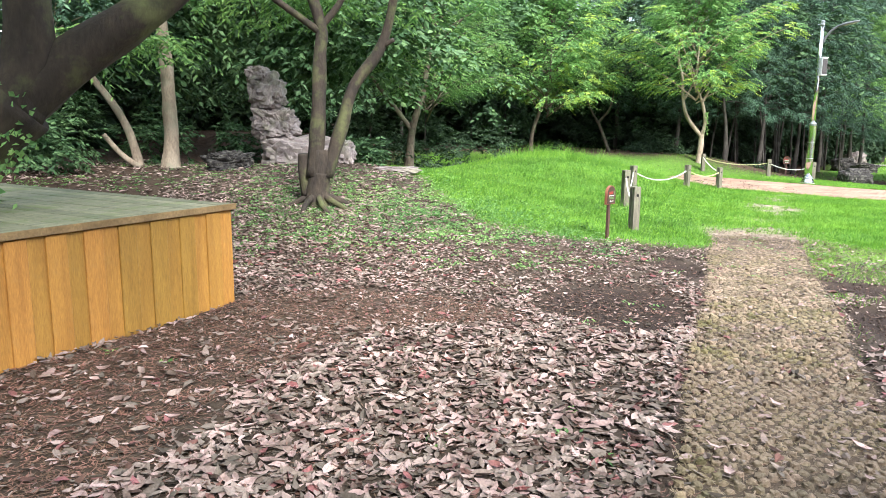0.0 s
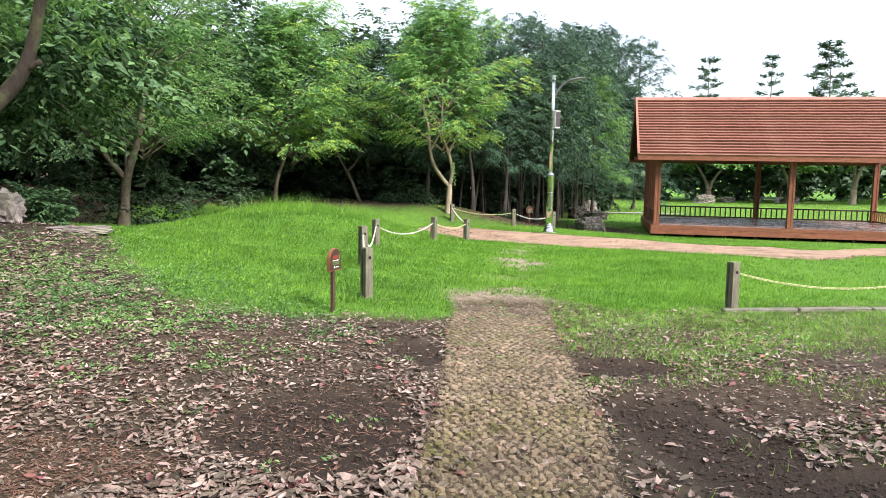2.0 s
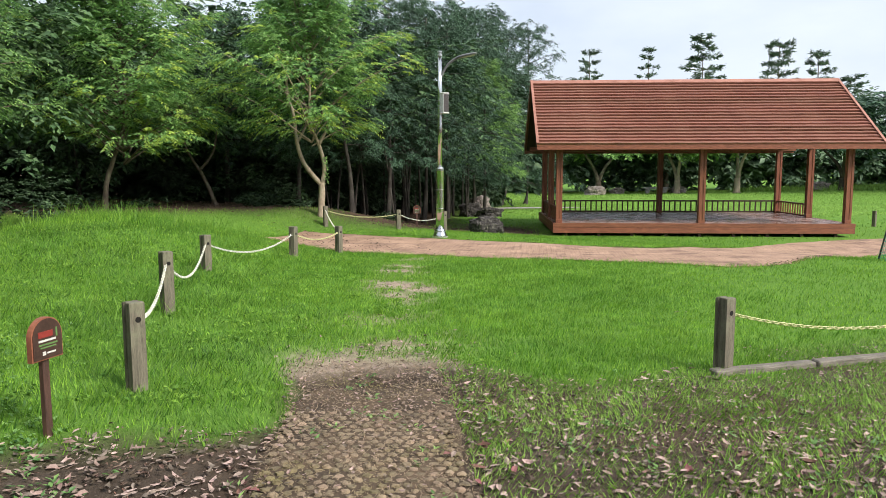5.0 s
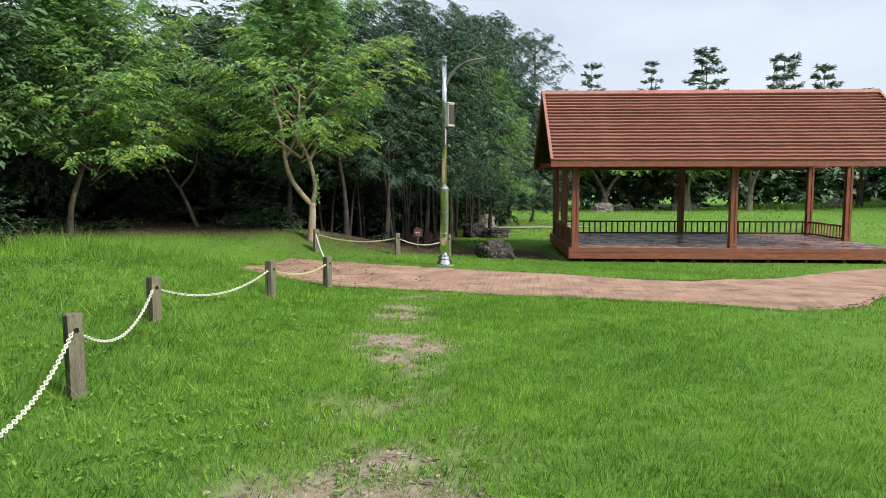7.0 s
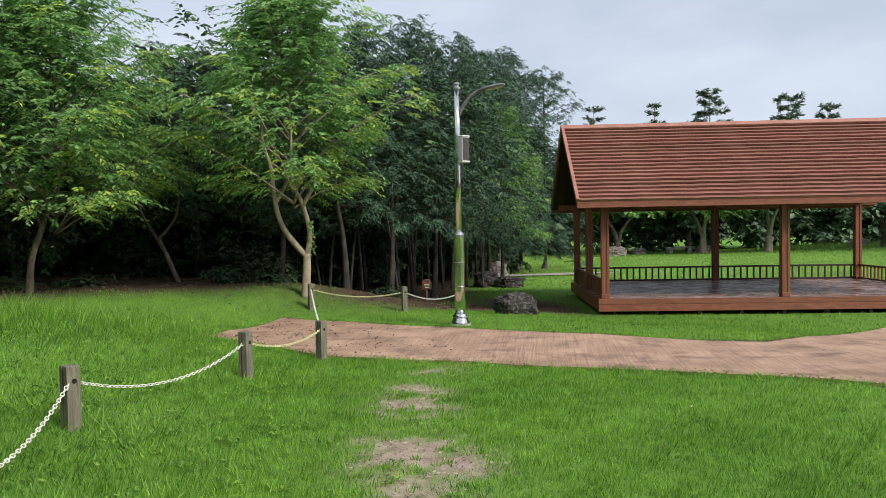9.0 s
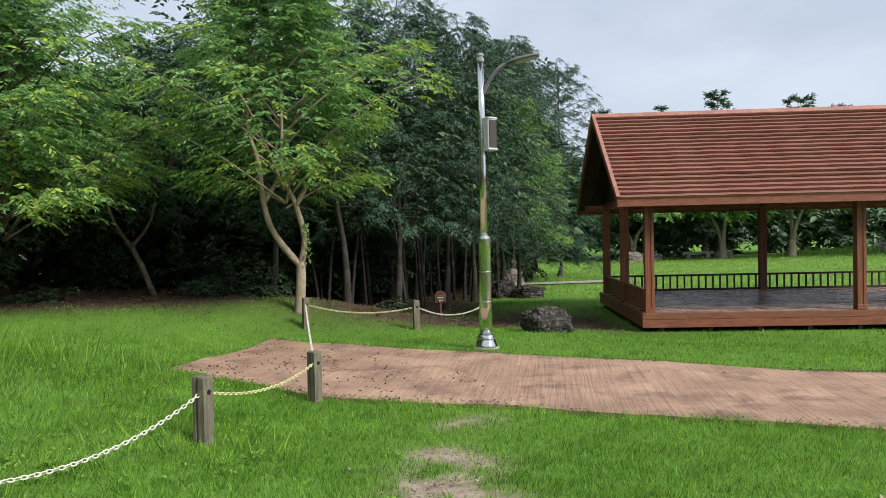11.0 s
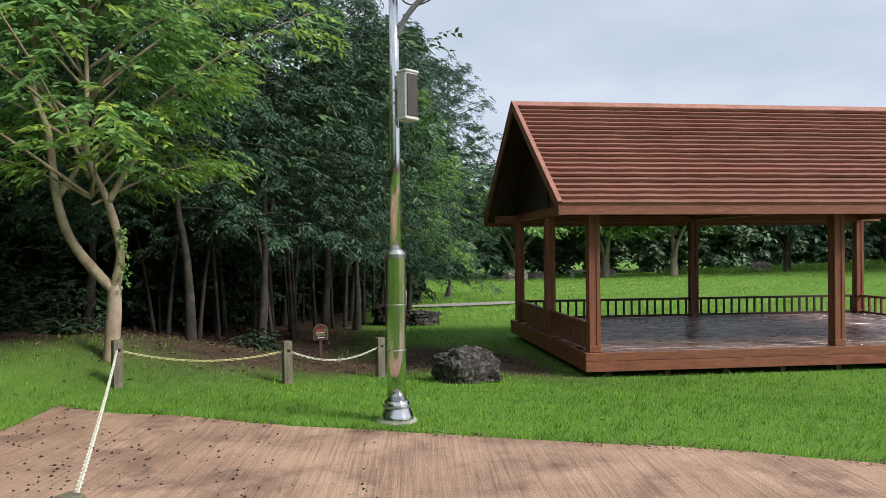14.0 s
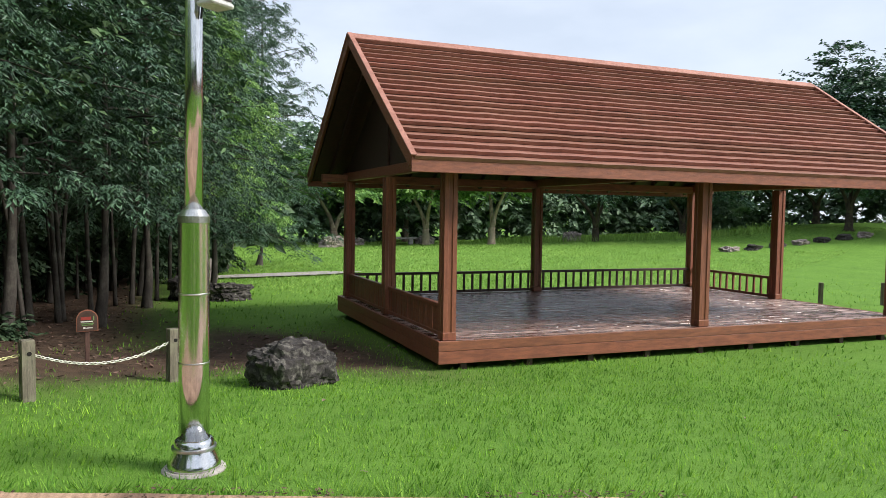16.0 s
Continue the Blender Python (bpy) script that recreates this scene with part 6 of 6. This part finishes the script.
for x, y, h, r in ((72.5, 101.0, 19.8, 2.9), (79.8, 95.8, 20.3, 2.4), (85.6, 90.5, 21.3, 4.0), (92.8, 82.8, 19.8, 3.7), (96.1, 78.8, 18.0, 3.0), (98.6, 75.5, 14.4, 3.2)):
    far_pine(x, y, h, r)

# ---- coir matting ----
bm = bmesh.new()
sa, ca = np.arange(0, MAT_L, 0.15), np.linspace(-MAT_W / 2, MAT_W / 2, 8)
grid = []
for s in sa:
    row = []
    for c in ca:
        wob = 0.025 * math.sin(s * 1.7) + 0.02 * math.sin(s * 4.1 + c)
        x = MAT_A[0] + MAT_D[0] * s + MAT_D[1] * (c + wob)
        y = MAT_A[1] + MAT_D[1] * s - MAT_D[0] * (c + wob)
        row.append(bm.verts.new((x, y, gz(x, y) + 0.012 * (abs(c) < MAT_W / 2 - 0.01) + 0.002 - 0.035 * float(smooth(11.2, 12.4, s)))))
    grid.append(row)
for a, b in zip(grid, grid[1:]):
    for j in range(7):
        bm.faces.new((a[j], a[j + 1], b[j + 1], b[j]))
coir = tagged(part("coir_mat", bm, M["mat_base"], None, "", True), "long knotted brown coir mat laid over the soil", "mat", kind="structure")
sk, ck = np.meshgrid(np.arange(0.0, MAT_L - 1.1, 0.062), np.arange(-MAT_W / 2 + 0.03, MAT_W / 2 - 0.02, 0.068), indexing="ij")
ck = ck + 0.034 * (np.arange(sk.shape[0]) % 2)[:, None]
sk, ck = sk.ravel(), ck.ravel()
sk, ck = sk + RNG.normal(0, 0.006, len(sk)), ck + RNG.normal(0, 0.006, len(sk)) + 0.025 * np.sin(sk * 1.7)
kx, ky = MAT_A[0] + MAT_D[0] * sk + MAT_D[1] * ck, MAT_A[1] + MAT_D[1] * sk - MAT_D[0] * ck
kz = height(kx, ky) + 0.012
ring = np.array([[math.cos(a) * r, math.sin(a) * r, z] for r, z in ((0.026, 0.0), (0.019, 0.02)) for a in np.arange(0, 6.28, 6.2832 / 8)] + [[0, 0, 0.026]])
kf = [[j, (j + 1) % 8, 8 + (j + 1) % 8] for j in range(8)] + [[j, 8 + (j + 1) % 8, 8 + j] for j in range(8)] + [[8 + j, 8 + (j + 1) % 8, 16] for j in range(8)]
stay = sk < 11.2
sk, ck, kx, ky, kz = sk[stay], ck[stay], kx[stay], ky[stay], kz[stay]
jit = 1 + RNG.normal(0, 0.2, (len(kx), len(ring), 3))
wear = (RNG.uniform(0.45, 1.2, len(kx)) * (1 - 0.55 * smooth(7.5, 10.5, sk)))[:, None, None] * np.array([1, 1, 1])
near_knot = (sk > 5.0) & (sk < 6.15)
KV = ring[None] * jit * np.where(np.arange(3) == 2, wear, 1.0) + np.stack([kx, ky, kz], -1)[:, None]
KF = np.array(kf)[None] + (np.arange((~near_knot).sum()) * len(ring))[:, None, None]
tagged(raw("coir_knots", KV[~near_knot].reshape(-1, 3), KF.reshape(-1, 3), M["mat"], coir), "brown coir knots", kind="stuff")
kinds = []
for i, (v, x, y, z) in enumerate(zip(KV[near_knot], kx[near_knot], ky[near_knot], kz[near_knot])):
    if i < 8:
        kinds.append(raw("knot", v - np.array((x, y, z)), np.array(kf), M["mat"], coir))
        kinds[-1].location = (x, y, z)
    else:
        share(kinds[i % 8], "knot", coir, pose(x, y, z, 0, 0, 40 * i))

n = 32000
fs, fc = RNG.uniform(3.0, MAT_L - 0.2, n), RNG.uniform(-MAT_W / 2 - 0.02, MAT_W / 2 + 0.02, n)
fc = fc + 0.025 * np.sin(fs * 1.7)
fx, fy = MAT_A[0] + MAT_D[0] * fs + MAT_D[1] * fc, MAT_A[1] + MAT_D[1] * fs - MAT_D[0] * fc
fa = RNG.uniform(0, 6.28, n)
fibres = leaf_mesh("coir_fibres", np.stack([fx, fy, height(fx, fy) + RNG.uniform(0.012, 0.036, n)], -1), np.stack([np.cos(fa), np.sin(fa), RNG.normal(0, 0.35, n)], -1),
                   RNG.normal(0, 0.4, (n, 3)) + np.array((0, 0, 1.0)), RNG.uniform(0.015, 0.042, n), 0.0055, M["mat"], coir, 0)
tagged(fibres, "loose coir fibres", kind="stuff")

# ---- fallen leaves, clods, weeds ----
def fallen(n, xr, yr, keep, size, name, label, material=None):
    x, y = RNG.uniform(*xr, n), RNG.uniform(*yr, n)
    k = RNG.uniform(0, 1, n) < keep(x, y)
    x, y = x[k], y[k]
    n = len(x)
    z = height(x, y) + RNG.uniform(0.004, 0.028, n) - 0.035 * pit(x, y) + 0.016 * on_mat(x, y) + 0.012 * inside(x, y, PATH_EDGE)
    a = RNG.uniform(0, 2 * math.pi, n)
    L = size * RNG.uniform(0.65, 1.35, n)
    W = L * RNG.uniform(0.36, 0.52, n)
    D = np.stack([np.cos(a), np.sin(a), RNG.normal(0, 0.16, n)], -1)
    D = unit(D)
    N = unit(np.stack([RNG.normal(0, 0.3, n), RNG.normal(0, 0.3, n), np.ones(n)], -1))
    S = unit(np.cross(D, N))
    U = np.cross(S, D)
    cup, bend = RNG.normal(0.12, 0.2, n), RNG.normal(0.05, 0.16, n)
    P = np.stack([x, y, z], -1)

    def pt(f, w):
        return P + D * (L * (f - 0.5))[:, None] + S * (W * w)[:, None] + U * (W * abs(w) * 2 * cup + L * bend * (f - 0.5) ** 2 * 4)[:, None]

    V = np.stack([pt(0, 0), pt(0.3, 0.42), pt(0.68, 0.4), pt(1, 0), pt(0.68, -0.4), pt(0.3, -0.42), pt(0.33, 0), pt(0.68, 0)], 1)
    f = np.array([[0, 6, 1], [1, 6, 7], [1, 7, 2], [2, 7, 3], [0, 5, 6], [5, 4, 7], [5, 7, 6], [4, 3, 7]])
    V[:, :, 2] = np.maximum(V[:, :, 2], height(V[:, :, 0], V[:, :, 1]) + 0.003 - 0.04 * pit(V[:, :, 0], V[:, :, 1]))
    ob = raw(name, V.reshape(-1, 3), (f[None] + (np.arange(n) * 8)[:, None, None]).reshape(-1, 3), material or M["litter"])
    return tagged(ob, label, "leaf litter", kind="stuff")


NEEDLE_BED = [(-4.0, 0.5), (-1.2, 2.3), (-1.1, 3.85), (-0.7, 4.75), (-0.15, 5.3), (0.9, 5.6), (0.3, 6.15), (-0.7, 6.35), (-1.5, 6.2), (-2.6, 4.1)]


def litter_keep(x, y):
    k = 0.95 * smooth(-2.6, -0.9, x + 0.35 * (y - 3) + 0.5 * wave(x, y, 1.3, 0.6)) * (1 - lawn(x, y)) * (0.88 + 0.35 * wave(x, y, 2.6, 2.2))
    k = np.maximum(k, 0.85 * smooth(5.4, 6.6, y) * smooth(-2.5, -1.0, x) * (1 - lawn(x, y)))
    k = k * (1 - 0.93 * pit(x, y)) * np.where(on_mat(x, y, 0.02), 0.05, 1.0)
    right = mat_frame(x, y)[1] > 0.5
    k = np.where(right, k * np.clip(0.3 + 0.6 * wave(x, y, 3.1, 0.9), 0.06, 0.8), k)
    bed = inside(x + 0.25 * wave(x, y, 3.7, 0.2), y + 0.25 * wave(x, y, 3.1, 1.2), NEEDLE_BED)
    k = np.where(bed, np.minimum(k, 0.1), k) * (1 - 0.35 * smooth(6.8, 8.2, y) * smooth(-0.5, 1.0, x))
    k = k * (1 - 0.75 * smooth(9.5, 11.5, y)) * (1 - 0.62 * smooth(6.0, 7.2, y + 0.4 * wave(x, y, 2.9, 0.1)) * smooth(-1.0, 0.4, x))
    return np.clip(k, 0.012 * (1 - lawn(x, y)), 1)


fallen(38000, (-3.2, 6.5), (0.8, 5.4), litter_keep, 0.082, "fallen_leaves", "pale curled dead leaves covering the soil")
fallen(5500, (-3.2, 6.5), (0.8, 8.4), litter_keep, 0.075, "fallen_leaves", "dark reddish dead leaves among the pale ones", M["litter_red"])
fallen(76000, (-4.2, 6.5), (5.2, 12.5), litter_keep, 0.056, "fallen_leaves", "smaller dead leaves strewn up to the lawn")
fallen(9000, (-7, 0.5), (9.5, 17), lambda x, y: 0.5 * (1 - lawn(x, y)), 0.085, "fallen_leaves", "dead leaves strewn over the rise below the rocks")
fallen(900, (4.5, 16), (10, 26), lambda x, y: 0.1 + 0.25 * inside(x, y, PATH_EDGE) * (x < 8), 0.06, "fallen_leaves", "few dry leaves scattered on lawn and path")
# dark litter colour here carries the canopy's shade
fallen(9000, (-4, 15), (23.4, 32), lambda x, y: 0.7 * (1 - lawn(x, y)) * ~inside(x, y, PATH_EDGE), 0.075, "fallen_leaves", "brown leaves on the floor of the wood", M["litter_dark"])


fallen(34000, (-2.5, 8.5), (2.5, 10.5), lambda x, y: (1 - lawn(x, y)) * (1 - 0.85 * pit(x, y)) * np.where(on_mat(x, y), 0.25 + 0.6 * smooth(7.8, 9.5, y), 0.75), 0.03, "leaf_fragments", "crumbled leaf fragments over the worn soil")


fallen(20000, (-3.0, 6.0), (3.0, 9.8), lambda x, y: (1 - lawn(x, y)) * (1 - 0.8 * pit(x, y)) * (~on_mat(x, y)) * np.clip(0.55 + 0.6 * wave(x, y, 3.4, 1.9), 0, 1), 0.036, "leaf_fragments", "dark rotted leaf bits over the worn soil", M["litter_dark"])
def path_rim(x, y):
    """The strip along the path's edge where bits gather."""
    k = inside(x, y, PATH_EDGE)
    return (k ^ inside(x + 0.1, y + 0.1, PATH_EDGE)) | (k ^ inside(x - 0.05, y - 0.12, PATH_EDGE))


fallen(130000, (5, 16), (13, 23.5), lambda x, y: path_rim(x, y) * np.clip(0.35 + 0.8 * wave(x, y, 2.9, 0.2), 0, 0.9), 0.032, "leaf_fragments", "dark bits gathered along the path's edge", M["litter_dark"])
fallen(9000, (4.2, 7.9), (10.2, 17), lambda x, y: np.clip(1 - 1.2 * lawn(x, y), 0, 1) * ~inside(x, y, PATH_EDGE), 0.03, "leaf_fragments", "dry bits on the worn spots of the lawn")


def needles(n):
    x, y = RNG.uniform(-4, 2.5, n), RNG.uniform(1.5, 8.5, n)
    k = RNG.uniform(0, 1, n) < inside(x, y, NEEDLE_BED) * 0.85 + 0.12
    x, y = x[k], y[k]
    a = RNG.uniform(0, 6.28, len(x))
    P = np.stack([x, y, height(x, y) + RNG.uniform(0.003, 0.016, len(x))], -1)
    D = np.stack([np.cos(a), np.sin(a), RNG.normal(0, 0.1, len(x))], -1)
    ob = leaf_mesh("pine_needles", P, D, np.tile(np.array([0, 0, 1.0]), (len(x), 1)), RNG.uniform(0.03, 0.08, len(x)), 0.007, M["needle"], fold=0)
    tagged(ob, "reddish-brown needle litter beside the stage", "leaf litter", kind="stuff")


needles(120000)


def clods(n, xr, yr, keep, size, label, material):
    x, y = RNG.uniform(*xr, n), RNG.uniform(*yr, n)
    k = RNG.uniform(0, 1, n) < keep(x, y)
    x, y = x[k], y[k]
    n = len(x)
    octa = np.array([[1, 0, 0], [0, 1, 0], [-1, 0, 0], [0, -1, 0], [0, 0, 0.8], [0, 0, -0.8]])
    of = np.array([[0, 1, 4], [1, 2, 4], [2, 3, 4], [3, 0, 4], [1, 0, 5], [2, 1, 5], [3, 2, 5], [0, 3, 5]])
    s = size * RNG.uniform(0.35, 1.4, n) ** 1.5
    z = height(x, y) - 0.035 * pit(x, y) + 0.012 * inside(x, y, PATH_EDGE) + s * 0.3
    V = octa[None] * s[:, None, None] * RNG.uniform(0.6, 1.3, (n, 6, 3)) + np.stack([x, y, z], -1)[:, None]
    ob = raw("soil_clods", V.reshape(-1, 3), (of[None] + (np.arange(n) * 6)[:, None, None]).reshape(-1, 3), material)
    tagged(ob, label, "soil", kind="stuff")


clods(26000, (0.3, 5.6), (2.2, 8.5), lambda x, y: pit(x, y) * 0.9 + 0.04, 0.011, "dark crumbs of soil in the bare hollows", M["clod"])
clods(9000, (5, 10.5), (16.5, 23), lambda x, y: inside(x, y, PATH_EDGE) * 0.5 * smooth(9.5, 5.8, x) * np.clip(0.5 + 0.8 * wave(x, y, 2.6, 0.4), 0, 1), 0.011, "clods of dirt on the end of the path", M["clod"])


# ---- grass ----
def blades(n, xr, yr, keep, h, w, name, label, material, lean=0.45):
    x, y = RNG.uniform(*xr, n), RNG.uniform(*yr, n)
    k = RNG.uniform(0, 1, n) < keep(x, y)
    x, y = x[k], y[k]
    n = len(x)
    a = RNG.uniform(0, 6.28, n)
    b = 3.1 * wave(x, y, 4.3, 0.7) + 2.2 * wave(x, y, 13.0, 2.0) + RNG.normal(0, 1.0, n)
    hh = (h(x, y) if callable(h) else h) * RNG.uniform(0.55, 1.3, n)
    P = np.stack([x, y, height(x, y) - 0.004], -1)
    S = np.stack([np.cos(a), np.sin(a), np.zeros(n)], -1) * (w * RNG.uniform(0.7, 1.3, n))[:, None]
    T = P + np.stack([np.cos(b) * lean * hh, np.sin(b) * lean * hh, hh], -1) * RNG.uniform(0.8, 1.2, (n, 1))
    V = np.stack([P - S / 2, P + S / 2, T], 1)
    ob = raw(name, V.reshape(-1, 3), np.arange(n * 3).reshape(-1, 3), material)
    return tagged(ob, label, "grass", kind="stuff")


LINE = np.array([(3.1, 6.5), (3.6, 8.3), (4.6, 11.0), (5.2, 12.8), (6.0, 14.5), (7.15, 16.4)])


def off_line(x, y):
    """How far from the walked line over the lawn."""
    d = np.full(np.shape(x), 99.0)
    for p, q in zip(LINE, LINE[1:]):
        v = q - p
        t = np.clip(((x - p[0]) * v[0] + (y - p[1]) * v[1]) / (v @ v), 0, 1)
        d = np.minimum(d, np.hypot(x - p[0] - t * v[0], y - p[1] - t * v[1]))
    return d


def turf(x, y):
    return lawn(x, y) * ~inside(x, y, PATH_EDGE)


def pav_clear(x, y):
    dx, dy = x - PAV[0], y - PAV[1]
    c, s = math.cos(radians(PAV_TURN)), math.sin(radians(PAV_TURN))
    u, v = dx * c + dy * s, -dx * s + dy * c
    return ~((u > -0.1) & (u < 8.05) & (v > -0.08) & (v < 5.0))


def lawn_h(x, y):
    return 0.043 + 0.011 * wave(x, y, 1.9, 0.3) + 0.017 * wave(x, y, 11, 0.8) + 0.016 * wave(x, y, 27, 0.5) + 0.12 * bell(x, y, 2.6, 19.6, 1.6, 1.0) + 0.018 * bell(x, y, 1.5, 15.5, 3, 4.5)


def wild(x, y):
    """1 on the unmown mound beyond the chain, 0 on the mown lawn."""
    return smooth(4.6, 3.4, x - 0.12 * (y - 12) + 0.35 * wave(x, y, 1.5, 0.4)) * smooth(21, 19, y)


blades(760000, (-0.5, 14), (8.3, 24), lambda x, y: turf(x, y) * smooth(5.2, 2.8, off_line(x, y)) * (1 - 0.45 * wild(x, y)), lawn_h, 0.0075, "lawn_grass", "short bright green lawn grass", M["grass"])
blades(330000, (-3.5, 18), (8.0, 26.5), lambda x, y: turf(x, y) * smooth(3.0, 5.0, off_line(x, y)) * smooth(13, 8, off_line(x, y)) * pav_clear(x, y), lawn_h, 0.0105, "lawn_grass", "short bright green lawn grass", M["grass"])
blades(70000, (-3, 50), (5, 50), lambda x, y: turf(x, y) * smooth(8, 12, off_line(x, y)) * smooth(30, 14, off_line(x, y)) * pav_clear(x, y), 0.06, 0.03, "meadow_grass", "green meadow grass around the pavilion", M["grass"])
blades(110000, (18, 56), (24, 52), lambda x, y: turf(x, y) * smooth(14, 20, off_line(x, y)) * pav_clear(x, y), 0.07, 0.035, "meadow_grass", "paler yellow-green grass of the open meadow", M["grass_pale"], 0.9)
blades(26000, (44, 58), (27, 45), lambda x, y: 0.8 * smooth(2.2, 1.2, np.abs((x - 46.8) * 0.83 + (y - 42) * 0.565)) * smooth(29, 31, y), 0.34, 0.05, "tall_meadow_grass", "tall pale meadow grass before the far wood", M["grass_pale"], 0.3)
blades(7000, (0.2, 5.2), (18.3, 21.3), lambda x, y: 0.75 * bell(x, y, 2.7, 19.8, 1.5, 0.6) * (0.5 + 0.6 * wave(x, y, 3.0, 0.4)), 0.32, 0.013, "tall_grass", "tall grass tufts on the crest of the mound", M["grass_tall"], 0.5)
blades(110000, (-3.0, 5.5), (8.6, 21), lambda x, y: turf(x, y) * wild(x, y) * np.clip(0.6 + 0.6 * wave(x, y, 2.3, 1.2), 0.1, 1), lambda x, y: 0.06 + 0.022 * wave(x, y, 3.1, 0.6), 0.009, "wild_grass", "darker unmown grass over the mound", M["grass_wild"], 0.7)
for px, py in [p[:2] for p in left[1:4]]:
    blades(1500, (px - 0.9, px + 0.9), (py - 0.7, py + 0.9), lambda x, y: 0.8 * bell(x, y, px, py, 0.45, 0.4) * (0.5 + 0.6 * wave(x, y, 5.0, 0.4)), 0.2, 0.011, "tall_grass", "long grass left uncut round a fence post", M["grass_tall"], 0.8)
blades(7000, (-2.5, 3.0), (9.0, 16), lambda x, y: turf(x, y) * 0.5 * np.clip(0.3 + wave(x, y, 3.3, 0.4), 0, 1), 0.12, 0.008, "tall_grass", "longer grass on the side of the mound", M["grass_tall"], 0.6)
# longer blades that hang over the path's edges
blades(260000, (4.6, 16), (12.5, 23.6), lambda x, y: path_rim(x, y) * ~inside(x, y, PATH_EDGE) * np.clip(0.4 + 0.7 * wave(x, y, 3.7, 1.2), 0, 1), 0.075, 0.008, "verge_grass", "uncut grass along the path's edge", M["grass"], 0.9)
# sparse grass on the worn ground
blades(130000, (-1.5, 13), (3.5, 10.2), lambda x, y: (1 - lawn(x, y)) * ~on_mat(x, y) * np.clip(0.16 + 0.8 * smooth(3.8, 5.4, x) * smooth(5.6, 8.0, y) + 0.75 * wave(x, y, 3.3, 0.5) * smooth(2.5, 4.0, x) - 0.5 * pit(x, y) - 0.6 * smooth(3.5, 1.5, x), 0, 1), 0.05, 0.007, "sparse_grass", "thin worn grass between soil and leaves", M["grass"], 0.8)
blades(75000, (3.6, 13), (6.2, 9.6), lambda x, y: (1 - lawn(x, y)) * ~on_mat(x, y) * np.clip(0.1 + 0.85 * smooth(6.6, 8.4, y) + 0.7 * wave(x, y, 3.3, 0.5) - pit(x, y), 0, 1), 0.035, 0.0075, "sparse_grass", "yellowing short grass on the worn verge", M["grass_pale"], 0.9)


def weed_tufts(n, xr, yr, keep, label, leaf="leaf_bright", size=1.0):
    """Rosettes of small broad leaves."""
    x, y = RNG.uniform(*xr, n), RNG.uniform(*yr, n)
    k = RNG.uniform(0, 1, n) < keep(x, y)
    C = np.stack([x[k], y[k], height(x[k], y[k]) + 0.012], -1)
    C = np.repeat(C, 9, 0) + RNG.normal(0, 0.035 * size, (k.sum() * 9, 3)) * np.array([1, 1, 0.12]) + np.array([0, 0, 0.04 * (size - 1)])
    a = RNG.uniform(0, 6.28, len(C))
    D = np.stack([np.cos(a), np.sin(a), RNG.uniform(0.1, 0.7, len(C))], -1)
    ob = leaf_mesh("weeds", C, D, np.tile(np.array([0, 0, 1.0]), (len(C), 1)) + RNG.normal(0, 0.3, C.shape), size * RNG.uniform(0.025, 0.055, len(C)), size * RNG.uniform(0.012, 0.024, len(C)), M[leaf])
    tagged(ob, label, "weeds", kind="stuff")


weed_tufts(9500, (-3, 2.2), (7.2, 12.5), lambda x, y: np.clip(0.75 * bell(x, y, -0.7, 9.7, 1.4, 1.1) + 0.5 * wave(x, y, 4, 0.3) * bell(x, y, 0.2, 9.0, 2, 1), 0, 1), "small green weeds at the lawn's ragged edge")
weed_tufts(2300, (-3, 6.5), (2.5, 9.3), lambda x, y: np.clip(0.03 + 0.1 * wave(x, y, 3, 1.4) + 0.35 * smooth(5.5, 8.5, y) * (0.5 + wave(x, y, 2.2, 0.7)), 0, 1) * ~on_mat(x, y), "scattered small weeds among the dead leaves")
weed_tufts(2600, (-6.5, 0), (9.8, 16), lambda x, y: np.clip(0.3 + 0.5 * wave(x, y, 1.7, 1.0), 0, 1), "green ground cover on the rise below the rocks")
weed_tufts(90, (2, 4.7), (6, 10.3), lambda x, y: on_mat(x, y) * 0.7, "small weeds growing through the mat")

weed_tufts(8000, (-1.5, 6.6), (9.6, 20.5), lambda x, y: 0.45 * turf(x, y) * smooth(6.4, 3.8, x - 0.12 * (y - 12)) * np.clip(0.5 + 0.8 * wave(x, y, 2.7, 0.8), 0, 1), "small weeds in the unmown grass", "grass_tall", 1.15)


def ivy(pts, n, spread, label):
    """Small ivy leaves clinging round a stem."""
    line = np.array([p[:] for p in curve_pts(pts, 6)])
    C = line[RNG.integers(0, len(line), n)] + RNG.normal(0, spread, (n, 3))
    D = RNG.normal(0, 0.5, (n, 3)) + np.array((0.2, -0.6, -0.4))
    ob = leaf_mesh("ivy", C, D, RNG.normal(0, 0.4, (n, 3)) + np.array((0.1, -0.8, 0.4)), RNG.uniform(0.04, 0.075, n), RNG.uniform(0.03, 0.05, n), M["leaf_bright"])
    tagged(ob, label, "ivy", kind="stuff")


ivy([(7.88, 24.06, 1.15), (7.9, 24.04, 1.5), (7.84, 24.05, 1.8)], 70, 0.03, "ivy climbing the young tree's stem")
ivy([(-3.3, 5.0, 0.9), (-3.15, 5.0, 1.25), (-2.95, 5.1, 1.5)], 420, 0.13, "ivy hanging round the old tree's trunk")
